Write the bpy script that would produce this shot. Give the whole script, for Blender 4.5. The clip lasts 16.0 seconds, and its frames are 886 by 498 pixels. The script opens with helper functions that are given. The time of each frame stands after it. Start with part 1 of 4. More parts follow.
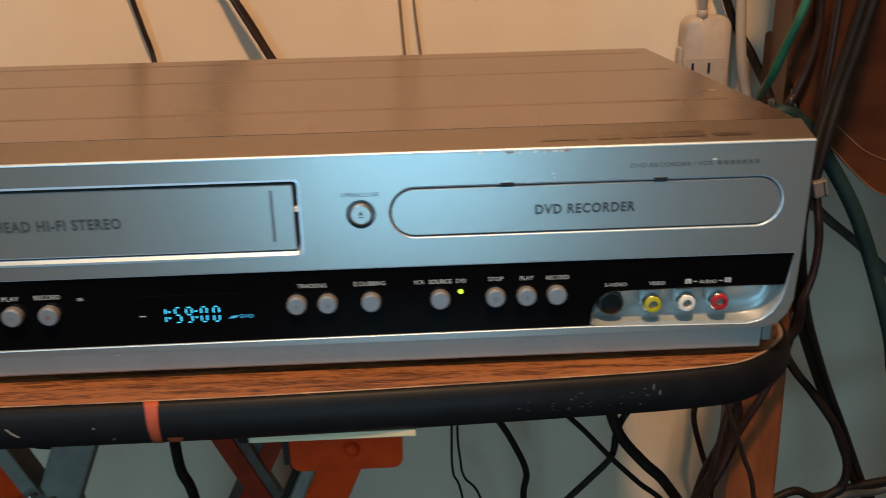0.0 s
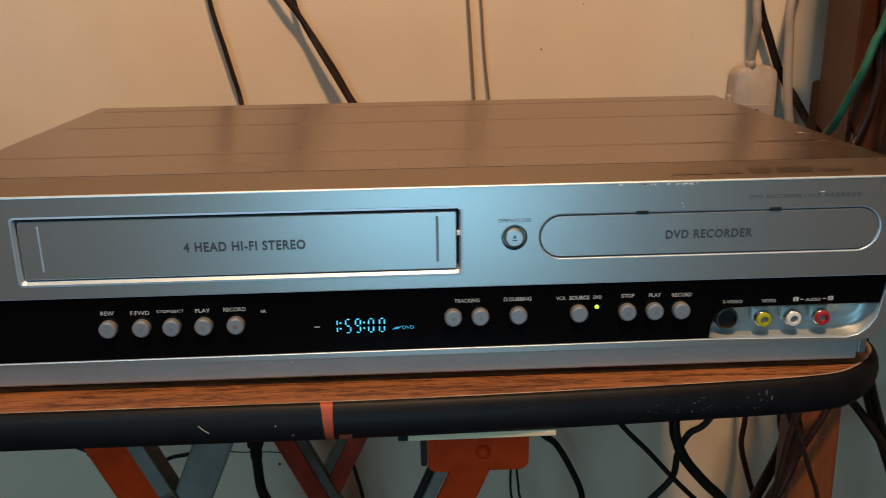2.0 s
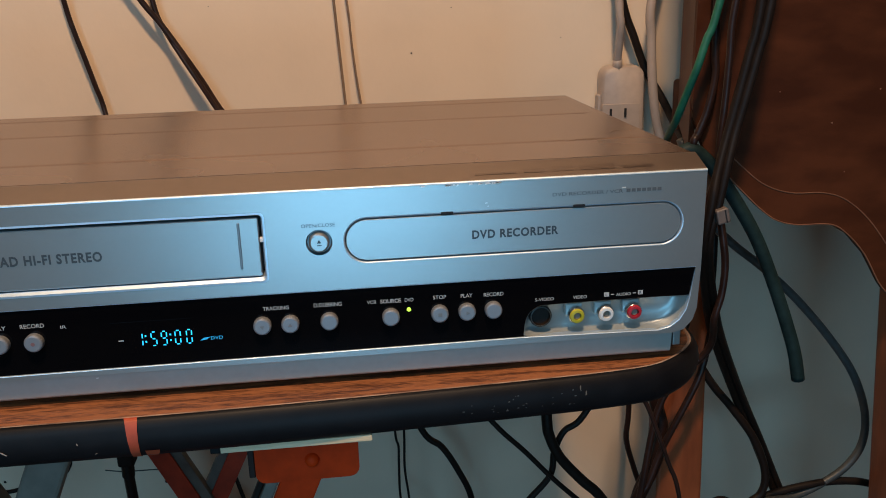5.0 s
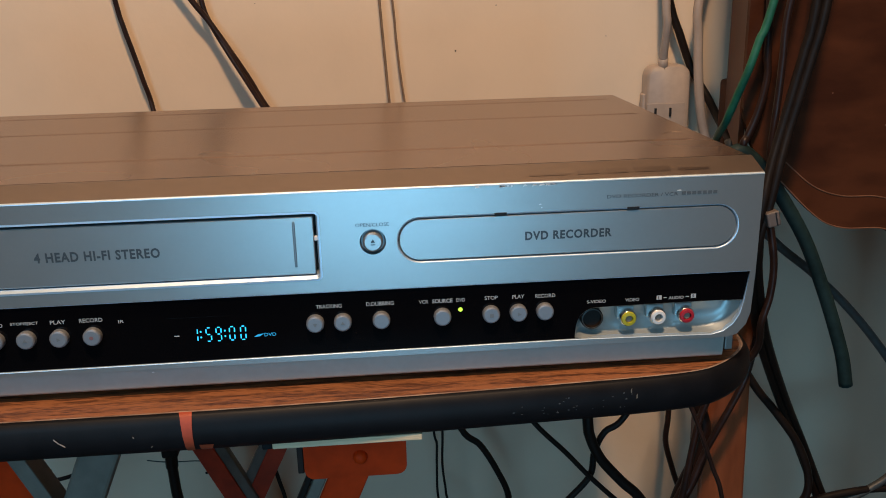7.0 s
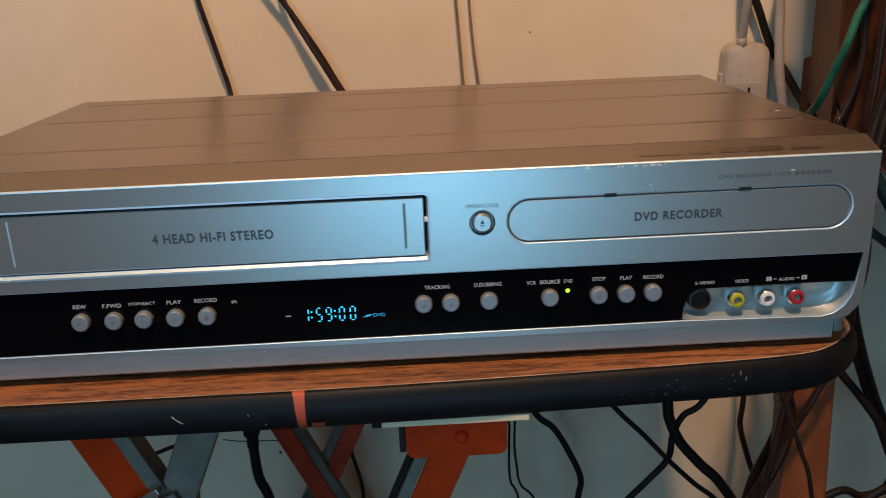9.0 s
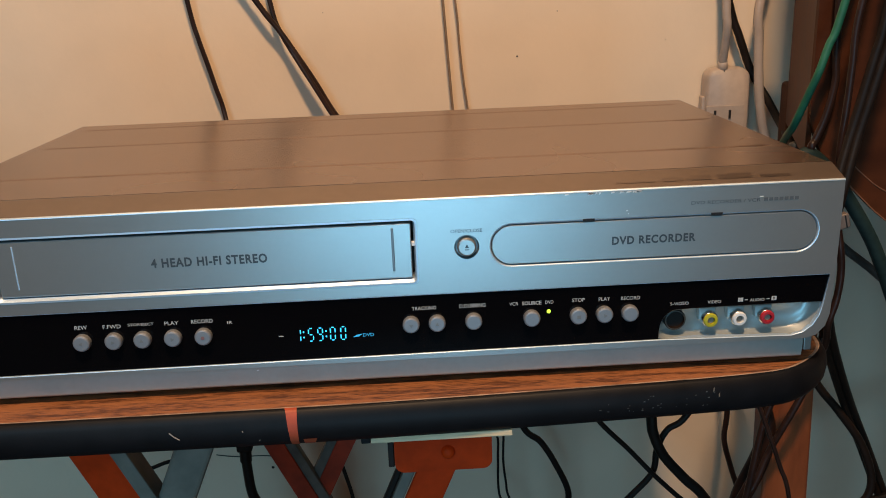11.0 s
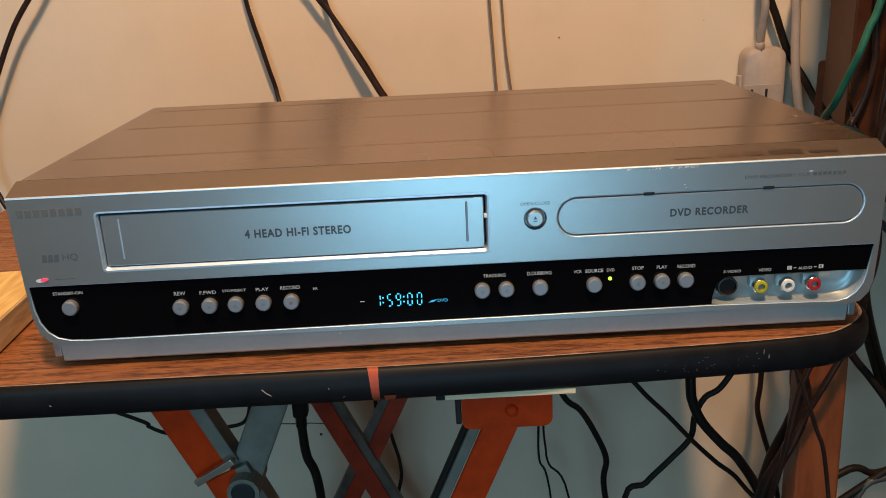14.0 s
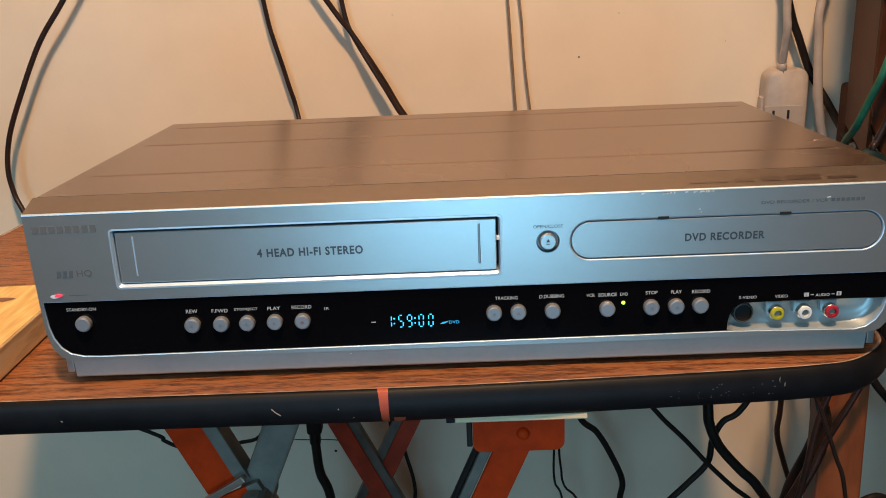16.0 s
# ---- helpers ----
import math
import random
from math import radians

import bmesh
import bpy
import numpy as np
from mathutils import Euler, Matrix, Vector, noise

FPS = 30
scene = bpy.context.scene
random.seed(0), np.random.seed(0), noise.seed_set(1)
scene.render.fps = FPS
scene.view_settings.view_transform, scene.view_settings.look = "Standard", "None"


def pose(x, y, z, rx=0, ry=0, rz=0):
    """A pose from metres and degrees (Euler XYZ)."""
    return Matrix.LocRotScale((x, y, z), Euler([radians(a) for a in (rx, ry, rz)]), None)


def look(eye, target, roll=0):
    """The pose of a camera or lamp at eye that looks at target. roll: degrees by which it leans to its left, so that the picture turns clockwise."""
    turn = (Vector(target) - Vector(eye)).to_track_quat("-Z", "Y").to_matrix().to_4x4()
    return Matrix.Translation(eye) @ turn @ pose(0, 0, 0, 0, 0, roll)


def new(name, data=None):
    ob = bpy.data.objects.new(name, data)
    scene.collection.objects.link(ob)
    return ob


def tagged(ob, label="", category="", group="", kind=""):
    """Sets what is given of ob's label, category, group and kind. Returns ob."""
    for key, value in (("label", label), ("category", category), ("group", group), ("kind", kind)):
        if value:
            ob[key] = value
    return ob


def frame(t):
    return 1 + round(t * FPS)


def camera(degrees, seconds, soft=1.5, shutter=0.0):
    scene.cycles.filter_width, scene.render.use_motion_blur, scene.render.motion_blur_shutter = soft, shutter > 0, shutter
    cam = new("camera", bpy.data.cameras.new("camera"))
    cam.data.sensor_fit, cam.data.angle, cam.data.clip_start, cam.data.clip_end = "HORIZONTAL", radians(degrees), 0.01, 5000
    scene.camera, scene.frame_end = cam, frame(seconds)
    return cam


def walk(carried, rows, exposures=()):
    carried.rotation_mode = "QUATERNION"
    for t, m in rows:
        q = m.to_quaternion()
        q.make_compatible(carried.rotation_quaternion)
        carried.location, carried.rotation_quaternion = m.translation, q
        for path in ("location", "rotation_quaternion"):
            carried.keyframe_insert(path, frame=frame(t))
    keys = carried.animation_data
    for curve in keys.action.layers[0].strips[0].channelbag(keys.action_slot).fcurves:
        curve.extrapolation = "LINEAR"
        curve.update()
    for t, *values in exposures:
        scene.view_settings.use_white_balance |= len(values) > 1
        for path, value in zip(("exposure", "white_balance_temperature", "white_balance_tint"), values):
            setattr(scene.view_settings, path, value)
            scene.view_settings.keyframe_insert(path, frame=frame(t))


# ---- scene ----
cam = camera(54.4, 16.0, soft=0.95, shutter=0.4)
TABLE_Z = 0.66
PATH = [
    (0, 0.06315, -0.31802, 0.16950, -1.918, -19.915, -1.434),
    (0.5, 0.02177, -0.33367, 0.17269, -1.849, -18.626, -0.493),
    (1, -0.00129, -0.34863, 0.17643, -1.750, -17.766, -0.551),
    (1.5, -0.00779, -0.35761, 0.17683, -1.353, -17.119, -1.023),
    (2, -0.00434, -0.36291, 0.17686, -2.405, -17.071, -0.911),
    (2.5, 0.01064, -0.36691, 0.17740, -4.165, -17.212, -0.824),
    (3, 0.02721, -0.36536, 0.17783, -5.798, -17.497, -1.117),
    (3.5, 0.04520, -0.36568, 0.17663, -5.978, -17.193, -1.719),
    (4, 0.05378, -0.36436, 0.17381, -6.456, -17.516, -1.564),
    (4.2, 0.05628, -0.36460, 0.17375, -6.659, -17.405, -1.790),
    (6.3, 0.05037, -0.36517, 0.17484, -5.408, -16.338, -1.073),
    (6.5, 0.04891, -0.36451, 0.17377, -5.041, -16.691, -1.190),
    (7, 0.04602, -0.36376, 0.17649, -4.280, -17.012, -1.481),
    (7.5, 0.04347, -0.36424, 0.17606, -4.226, -16.899, -1.275),
    (8, 0.03963, -0.36383, 0.17679, -4.080, -16.913, -1.342),
    (8.5, 0.03200, -0.36277, 0.17644, -2.410, -17.487, -2.264),
    (9, 0.01632, -0.36321, 0.17642, -1.328, -17.976, -2.428),
    (9.2, 0.01309, -0.36774, 0.17741, -1.068, -17.575, -2.379),
    (11.5, 0.02166, -0.37949, 0.18638, -2.083, -16.999, -2.420),
    (12, 0.02320, -0.37916, 0.18595, -2.186, -16.896, -2.519),
    (12.5, 0.02186, -0.37995, 0.18560, -2.055, -16.922, -2.550),
    (13, 0.01003, -0.39277, 0.18726, -1.654, -17.310, -3.241),
    (13.5, -0.00274, -0.40583, 0.19259, -0.368, -17.158, -2.886),
    (14, -0.00832, -0.41033, 0.19269, -0.600, -18.387, -2.770),
    (14.5, -0.00926, -0.41178, 0.19792, -0.102, -17.137, -2.673),
    (15, -0.00833, -0.40924, 0.19922, 0.478, -16.832, -2.556),
    (15.5, -0.00598, -0.40862, 0.19612, 0.760, -17.449, -2.510),
    (16, -0.00315, -0.40763, 0.19535, 0.892, -17.364, -2.451),
]


def eye_pose(x, y, z, yaw, pitch, roll):
    """Camera pose from metres (z above the table) and yaw, pitch, roll in degrees."""
    return Matrix.Translation((x, y, z + TABLE_Z)) @ pose(0, 0, 0, 90, 0, yaw) @ pose(0, 0, 0, pitch, 0, 0) @ pose(0, 0, 0, 0, 0, roll)


walk(cam, [(t, eye_pose(x, y, z, yaw, pitch, roll)) for t, x, y, z, yaw, pitch, roll in PATH],
     exposures=((0.0, 0.22, 6720, 10), (0.5, 0.20, 6850, 10), (1.0, 0.06, 6950, 10), (1.5, 0.02, 6900, 10), (2.4, -0.02, 6500, 10), (3.0, 0.13, 6080, 10), (4.0, 0.12, 5830, 10), (6.5, 0.06, 5930, 10), (8.0, 0.13, 5990, 10), (9.0, 0.06, 6080, 10), (11.5, 0.29, 6300, 10), (13.0, 0.35, 6340, 10), (14.0, 0.28, 6370, 10), (14.5, 0.34, 6340, 10), (15.0, 0.52, 6300, 10), (16.0, 0.46, 6150, 10)))

# ---- light ----
world = bpy.data.worlds.new("room_world")
world.use_nodes = True
world.node_tree.nodes["Background"].inputs[0].default_value = (0.35, 0.5, 0.55, 1)
world.node_tree.nodes["Background"].inputs[1].default_value = 0.02
scene.world = world


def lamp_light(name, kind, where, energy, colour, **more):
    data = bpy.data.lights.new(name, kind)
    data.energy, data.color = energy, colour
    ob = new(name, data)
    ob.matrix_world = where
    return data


bulb = lamp_light("ceiling_bulb_light", "POINT", pose(0.05, -0.60, TABLE_Z + 1.45), 82.0, (1.0, 0.62, 0.33))
bulb.shadow_soft_size = 0.065
# Added unseen area lamp, high on the left, that cools the shaded wall.
cool_light_high = lamp_light("unseen_cool_light_high", "AREA", look((-0.78, -1.86, TABLE_Z + 0.98), (0.05, 0.2, 0.80)), 10.5, (0.37, 0.76, 1.0))
cool_light_high.shape, cool_light_high.size, cool_light_high.size_y = "RECTANGLE", 0.80, 1.00

# Added unseen area lamp, low behind the camera, for the fascia's cool glow.
cool_light_low = lamp_light("unseen_cool_light_low", "AREA", look((0.05, -1.80, 0.40), (0.05, 0.0, 0.72)), 5.0, (0.30, 0.72, 1.0))
cool_light_low.shape, cool_light_low.size, cool_light_low.size_y = "RECTANGLE", 0.54, 0.40


# ---- materials ----
def material(name, base, rough=0.5, metal=0.0, vary=0.08, scale=60.0, bump=0.0, bump_scale=400.0, stretch=(1, 1, 1), dark=None, coat=0.0, emit=None, power=0.0, spec=0.5, uneven=0.08):
    """Principled material: base colour varied by two scales of noise, roughness wear, fine bump."""
    m = bpy.data.materials.new(name)
    m.use_nodes = True
    nt = m.node_tree
    b = nt.nodes["Principled BSDF"]
    b.inputs["Roughness"].default_value, b.inputs["Metallic"].default_value = rough, metal
    b.inputs["Coat Weight"].default_value = coat
    b.inputs["Specular IOR Level"].default_value = spec
    if emit:
        b.inputs["Emission Color"].default_value = (*emit, 1)
        b.inputs["Emission Strength"].default_value = power
    if vary or bump:
        tc = nt.nodes.new("ShaderNodeTexCoord")
        mp = nt.nodes.new("ShaderNodeMapping")
        mp.inputs["Scale"].default_value = stretch
        nt.links.new(tc.outputs["Object"], mp.inputs["Vector"])
    if vary:
        big, small = nt.nodes.new("ShaderNodeTexNoise"), nt.nodes.new("ShaderNodeTexNoise")
        big.inputs["Scale"].default_value, small.inputs["Scale"].default_value = scale * 0.15, scale
        big.inputs["Detail"].default_value, small.inputs["Detail"].default_value = 3, 6
        add = nt.nodes.new("ShaderNodeMath")
        add.operation = "MULTIPLY_ADD"
        add.inputs[1].default_value = 0.5
        half = nt.nodes.new("ShaderNodeMath")
        half.operation = "MULTIPLY"
        half.inputs[1].default_value = 0.5
        for n in (big, small):
            nt.links.new(mp.outputs[0], n.inputs["Vector"])
        nt.links.new(big.outputs["Fac"], half.inputs[0])
        nt.links.new(small.outputs["Fac"], add.inputs[0])
        nt.links.new(half.outputs[0], add.inputs[2])
        ramp = nt.nodes.new("ShaderNodeValToRGB")
        low = dark or tuple(c * (1 - 2 * vary) for c in base)
        ramp.color_ramp.elements[0].position, ramp.color_ramp.elements[1].position = 0.34, 0.62
        ramp.color_ramp.elements[0].color = (*low, 1)
        ramp.color_ramp.elements[1].color = (*(min(1, c * (1 + vary)) for c in base), 1)
        nt.links.new(add.outputs[0], ramp.inputs[0])
        nt.links.new(ramp.outputs[0], b.inputs["Base Color"])
        wear = nt.nodes.new("ShaderNodeMapRange")
        wear.inputs["To Min"].default_value, wear.inputs["To Max"].default_value = max(0.03, rough - uneven), min(1, rough + uneven)
        nt.links.new(add.outputs[0], wear.inputs["Value"])
        nt.links.new(wear.outputs[0], b.inputs["Roughness"])
    else:
        b.inputs["Base Color"].default_value = (*base, 1)
    if bump:
        fine = nt.nodes.new("ShaderNodeTexNoise")
        fine.inputs["Scale"].default_value, fine.inputs["Detail"].default_value = bump_scale, 4
        nt.links.new(mp.outputs[0], fine.inputs["Vector"])
        bp = nt.nodes.new("ShaderNodeBump")
        bp.inputs["Strength"].default_value, bp.inputs["Distance"].default_value = bump, 0.001
        nt.links.new(fine.outputs["Fac"], bp.inputs["Height"])
        nt.links.new(bp.outputs[0], b.inputs["Normal"])
    return m


def wood(name, light, dark, rough, scale, stretch, coat=0.0):
    """Wood grain: long streaks along the grain axis over a broad tone change."""
    m = material(name, light, rough, 0, 0.1, scale, 0.15, scale * 4, stretch, dark, coat)
    nt = m.node_tree
    ramp = next(n for n in nt.nodes if n.type == "VALTORGB")
    ramp.color_ramp.elements[0].position, ramp.color_ramp.elements[1].position = 0.40, 0.58
    mid = ramp.color_ramp.elements.new(0.47)
    mid.color = (*(0.45 * a + 0.55 * b for a, b in zip(light, dark)), 1)
    return m


WALL = material("wall_paint", (0.80, 0.64, 0.48), 0.75, 0, 0.035, 14, 0.12, 180)
# Room, ceiling and floor are unseen; near-black so little warm light bounces back.
ROOM = material("low_bounce_wall", (0.09, 0.10, 0.10), 0.8, 0, 0.05, 10, 0.1, 150)
CEILING = material("low_bounce_ceiling", (0.12, 0.125, 0.125), 0.8, 0, 0.05, 10, 0.1, 150)
FLOOR = material("low_bounce_floor", (0.045, 0.045, 0.045), 0.5, 0, 0.15, 12, 0.1, 100)
SILVER = material("silver_paint", (0.465, 0.455, 0.445), 0.33, 0.78, 0.010, 500, 0.03, 2500, (1, 1, 1), uneven=0.015)
SILVER_TOP = material("champagne_metal", (0.305, 0.207, 0.158), 0.27, 0.9, 0.02, 18, 0.0, uneven=0.03)
for n in SILVER_TOP.node_tree.nodes:
    if n.type == "TEX_NOISE":
        n.inputs["Detail"].default_value = 0.5
# Fascia silver made browner: the mirrored wall is put into the trim's colour.
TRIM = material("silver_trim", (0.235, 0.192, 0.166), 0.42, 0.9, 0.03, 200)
WORN = material("worn_metal", (0.44, 0.35, 0.29), 0.35, 0.8, 0.03, 300)
# Darker copy of the fascia silver, with shade put into the colour.
SHADE = material("shaded_silver", (0.26, 0.29, 0.31), 0.45, 0.7, 0.03, 300)
BAND = material("silver_band", (0.47, 0.465, 0.445), 0.46, 0.5, 0.03, 300, 0.03, 2000)
# Lighter, bluish silver: the lamp's white highlight put into the bevels' colour.
HIGHLIGHT = material("highlight_silver", (0.64, 0.78, 0.92), 0.42, 0.65, 0.02, 300)
BLACK = material("gloss_black", (0.0018, 0.0018, 0.0026), 0.06, 0, 0, spec=0.15)
GAP = material("dark_gap", (0.012, 0.012, 0.014), 0.6, 0, 0.1, 200)
BUTTON = material("button_silver", (0.27, 0.285, 0.315), 0.45, 0.4, 0.03, 800)
INK = material("dark_ink", (0.09, 0.10, 0.112), 0.5, 0, 0)
NAME_INK = material("grey_ink", (0.095, 0.095, 0.095), 0.5, 0, 0)
INK_PALE = material("pale_ink", (0.125, 0.135, 0.145), 0.5, 0, 0)
SYMBOL = material("key_symbol_ink", (0.19, 0.195, 0.205), 0.5, 0, 0)
WHITE_INK = material("white_ink", (0.55, 0.55, 0.55), 0.5, 0, 0)
TOP_INK = material("brown_ink", (0.185, 0.150, 0.130), 0.36, 0.88, 0)
CYAN_DIM = material("dim_display_glow", (0.02, 0.1, 0.15), 0.5, 0, 0, emit=(0.05, 0.55, 1.0), power=0.6)
CYAN = material("display_glow", (0.02, 0.1, 0.15), 0.5, 0, 0, emit=(0.05, 0.62, 1.0), power=1.3)
DOT = material("dull_red_ink", (0.25, 0.12, 0.12), 0.5, 0, 0)
LED_GREEN = material("green_led", (0.3, 0.6, 0.05), 0.4, 0, 0, emit=(0.62, 1.0, 0.05), power=1.1)
LED_RED = material("red_led", (0.7, 0.05, 0.08), 0.35, 0, 0, emit=(1.0, 0.05, 0.12), power=0.5)
RECESS = material("recess_plastic", (0.31, 0.315, 0.30), 0.36, 0.15, 0.03, 150)
YELLOW = material("yellow_plastic", (0.46, 0.43, 0.02), 0.4, 0, 0.03, 500)
WHITE = material("white_plastic", (0.80, 0.80, 0.80), 0.4, 0, 0.03, 500)
RED = material("red_plastic", (0.42, 0.016, 0.03), 0.4, 0, 0.03, 500)
STEEL = material("jack_steel", (0.60, 0.60, 0.60), 0.25, 1.0, 0.03, 500)
LAMINATE = wood("oak_laminate", (0.305, 0.104, 0.036), (0.130, 0.040, 0.014), 0.48, 300, (0.10, 9, 9), 0.0)


def add_figure(m):
    """Long dark grain lines that wander through printed wood."""
    nt = m.node_tree
    b = nt.nodes["Principled BSDF"]
    grain = b.inputs["Base Color"].links[0].from_socket
    tc, mp, wave, ramp, mix = (nt.nodes.new("ShaderNode" + n) for n in ("TexCoord", "Mapping", "TexWave", "ValToRGB", "Mix"))
    mp.inputs["Scale"].default_value = (0.16, 1, 1)
    wave.bands_direction = "Y"
    for key, value in (("Scale", 26), ("Distortion", 5.0), ("Detail", 4), ("Detail Scale", 2.2), ("Detail Roughness", 0.6)):
        wave.inputs[key].default_value = value
    ramp.color_ramp.elements[0].position, ramp.color_ramp.elements[1].position = 0.0, 0.30
    ramp.color_ramp.elements[0].color, ramp.color_ramp.elements[1].color = (0.30, 0.24, 0.22, 1), (1, 1, 1, 1)
    mix.data_type, mix.blend_type = "RGBA", "MULTIPLY"
    mix.inputs[0].default_value = 0.85
    nt.links.new(tc.outputs["Object"], mp.inputs["Vector"])
    nt.links.new(mp.outputs[0], wave.inputs["Vector"])
    nt.links.new(wave.outputs["Fac"], ramp.inputs[0])
    nt.links.new(grain, mix.inputs[6])
    nt.links.new(ramp.outputs[0], mix.inputs[7])
    nt.links.new(mix.outputs[2], b.inputs["Base Color"])


add_figure(LAMINATE)
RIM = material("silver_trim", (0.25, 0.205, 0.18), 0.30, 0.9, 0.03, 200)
WORN = material("worn_metal", (0.44, 0.35, 0.29), 0.35, 0.8, 0.03, 300)
SHADE = material("shaded_silver", (0.26, 0.29, 0.31), 0.45, 0.7, 0.03, 300)
BAND = material("silver_band", (0.46, 0.475, 0.455), 0.46, 0.5, 0.03, 300, 0.03, 2000)
# Bevel silver again, with the highlight in its base colour.
HIGHLIGHT = material("highlight_silver", (0.64, 0.78, 0.92), 0.42, 0.65, 0.02, 300)
BLACK = material("gloss_black", (0.0025, 0.0025, 0.0035), 0.06, 0, 0, spec=0.25)
GAP = material("dark_gap", (0.012, 0.012, 0.014), 0.6, 0, 0.1, 200)
BUTTON = material("button_silver", (0.27, 0.285, 0.315), 0.45, 0.4, 0.03, 800)
INK = material("dark_ink", (0.055, 0.07, 0.085), 0.5, 0, 0)
NAME_INK = material("grey_ink", (0.13, 0.13, 0.13), 0.5, 0, 0)
INK_PALE = material("pale_ink", (0.095, 0.11, 0.125), 0.5, 0, 0)
WHITE_INK = material("white_ink", (0.55, 0.55, 0.55), 0.5, 0, 0)
TOP_INK = material("brown_ink", (0.20, 0.163, 0.143), 0.32, 0.88, 0)
CYAN = material("display_glow", (0.02, 0.1, 0.15), 0.5, 0, 0, emit=(0.05, 0.62, 1.0), power=1.3)
DOT = material("dull_red_ink", (0.25, 0.12, 0.12), 0.5, 0, 0)
LED_GREEN = material("green_led", (0.3, 0.6, 0.05), 0.4, 0, 0, emit=(0.62, 1.0, 0.05), power=1.1)
LED_RED = material("red_led", (0.7, 0.05, 0.08), 0.35, 0, 0, emit=(1.0, 0.05, 0.12), power=0.5)
RECESS = material("recess_plastic", (0.46, 0.50, 0.50), 0.40, 0.6, 0.03, 150)
YELLOW = material("yellow_plastic", (0.46, 0.43, 0.02), 0.4, 0, 0.03, 500)
WHITE = material("white_plastic", (0.80, 0.80, 0.80), 0.4, 0, 0.03, 500)
RED = material("red_plastic", (0.42, 0.016, 0.03), 0.4, 0, 0.03, 500)
STEEL = material("jack_steel", (0.60, 0.60, 0.60), 0.25, 1.0, 0.03, 500)
LAMINATE = wood("oak_laminate", (0.305, 0.116, 0.043), (0.092, 0.031, 0.012), 0.5, 330, (0.62, 7, 7), 0.0)
grain = next(n for n in LAMINATE.node_tree.nodes if n.type == "VALTORGB").color_ramp
grain.elements[0].position, grain.elements[1].position, grain.elements[2].position = 0.415, 0.465, 0.53
RIM = material("black_enamel", (0.007, 0.007, 0.009), 0.48, 0, 0.2, 90, 0.05, 300, spec=0.2)
RIM_EDGE = material("worn_edge", (0.46, 0.33, 0.26), 0.6, 0, 0.1, 140, dark=(0.10, 0.055, 0.038))
SPECK = material("dull_enamel_chip", (0.075, 0.08, 0.085), 0.6, 0, 0.2, 300)
ORANGE = material("orange_paint", (0.66, 0.047, 0.004), 0.55, 0, 0.14, 90, 0.08, 400, spec=0.12)
# Darker, less saturated orange for the rear legs.
ORANGE_DARK = material("dark_orange_paint", (0.50, 0.048, 0.013), 0.6, 0, 0.2, 60, 0.1, 300)
# Slightly darker copy of the grey steel, for the rear flanges.
GREYDARK = material("darker_grey_steel", (0.16, 0.148, 0.130), 0.65, 0, 0.25, 70, 0.1, 300)
GREYSTEEL = material("grey_painted_steel", (0.190, 0.165, 0.135), 0.6, 0.0, 0.2, 70, 0.1, 300)
PINE = wood("pine_board", (0.80, 0.55, 0.20), (0.64, 0.38, 0.11), 0.5, 26, (9, 1.2, 9))
PINE_END = wood("pine_edge", (0.66, 0.50, 0.32), (0.44, 0.30, 0.17), 0.65, 26, (9, 1.2, 9))
SHIM = wood("pale_shim", (0.80, 0.64, 0.42), (0.60, 0.46, 0.28), 0.7, 40, (1, 9, 9))
CHERRY = wood("cherry_wood", (0.080, 0.0235, 0.0085), (0.047, 0.0130, 0.0048), 0.55, 26, (0.9, 3, 2.2), 0.0)
CHERRY.node_tree.nodes["Principled BSDF"].inputs["Specular IOR Level"].default_value = 0.15
CHERRY_POST = wood("cherry_wood_post", (0.25, 0.068, 0.022), (0.17, 0.045, 0.015), 0.38, 18, (6, 6, 1.2), 0.1)
# Lighter tan version of the cherry wood, for the moulding.
CHERRY_TOP = wood("tan_stand_wood", (0.40, 0.19, 0.08), (0.22, 0.09, 0.035), 0.5, 26, (0.9, 3, 3))
CHERRY_EDGE = material("worn_cherry_edge", (0.20, 0.085, 0.045), 0.5, 0, 0.2, 90)
CLIP = material("grey_clip_plastic", (0.15, 0.122, 0.112), 0.5, 0, 0.05, 200)
JOINT = material("orange_joint_paint", (0.43, 0.070, 0.026), 0.55, 0, 0.1, 200)
BEIGE = material("beige_plastic", (0.45, 0.365, 0.31), 0.45, 0, 0.06, 120, 0.05, 700)
RUBBER = material("black_rubber", (0.014, 0.009, 0.007), 0.5, 0, 0.2, 200, spec=0.2)
DARKCORD = material("dark_brown_cord", (0.026, 0.012, 0.009), 0.38, 0, 0.2, 200, spec=0.3)
TEALRUB = material("dark_green_rubber", (0.014, 0.030, 0.030), 0.55, 0, 0.2, 200, spec=0.2)
GREENRUB = material("green_rubber", (0.012, 0.115, 0.065), 0.55, 0, 0.15, 200)
GREYRUB = material("grey_rubber", (0.055, 0.058, 0.056), 0.45, 0, 0.15, 200)
TANWIRE = material("tan_wire", (0.24, 0.155, 0.095), 0.5, 0, 0.15, 200)


# ---- mesh helpers (z is measured from the table's top) ----
ORIGIN = {}


def thing(name, x, y, z, label, category, group="", kind=""):
    ob = new(name)
    ob.empty_display_size = 0.02
    ob.location = (x, y, z + TABLE_Z)
    ORIGIN[ob] = Vector((x, y, z))
    return tagged(ob, label, category, group, kind)


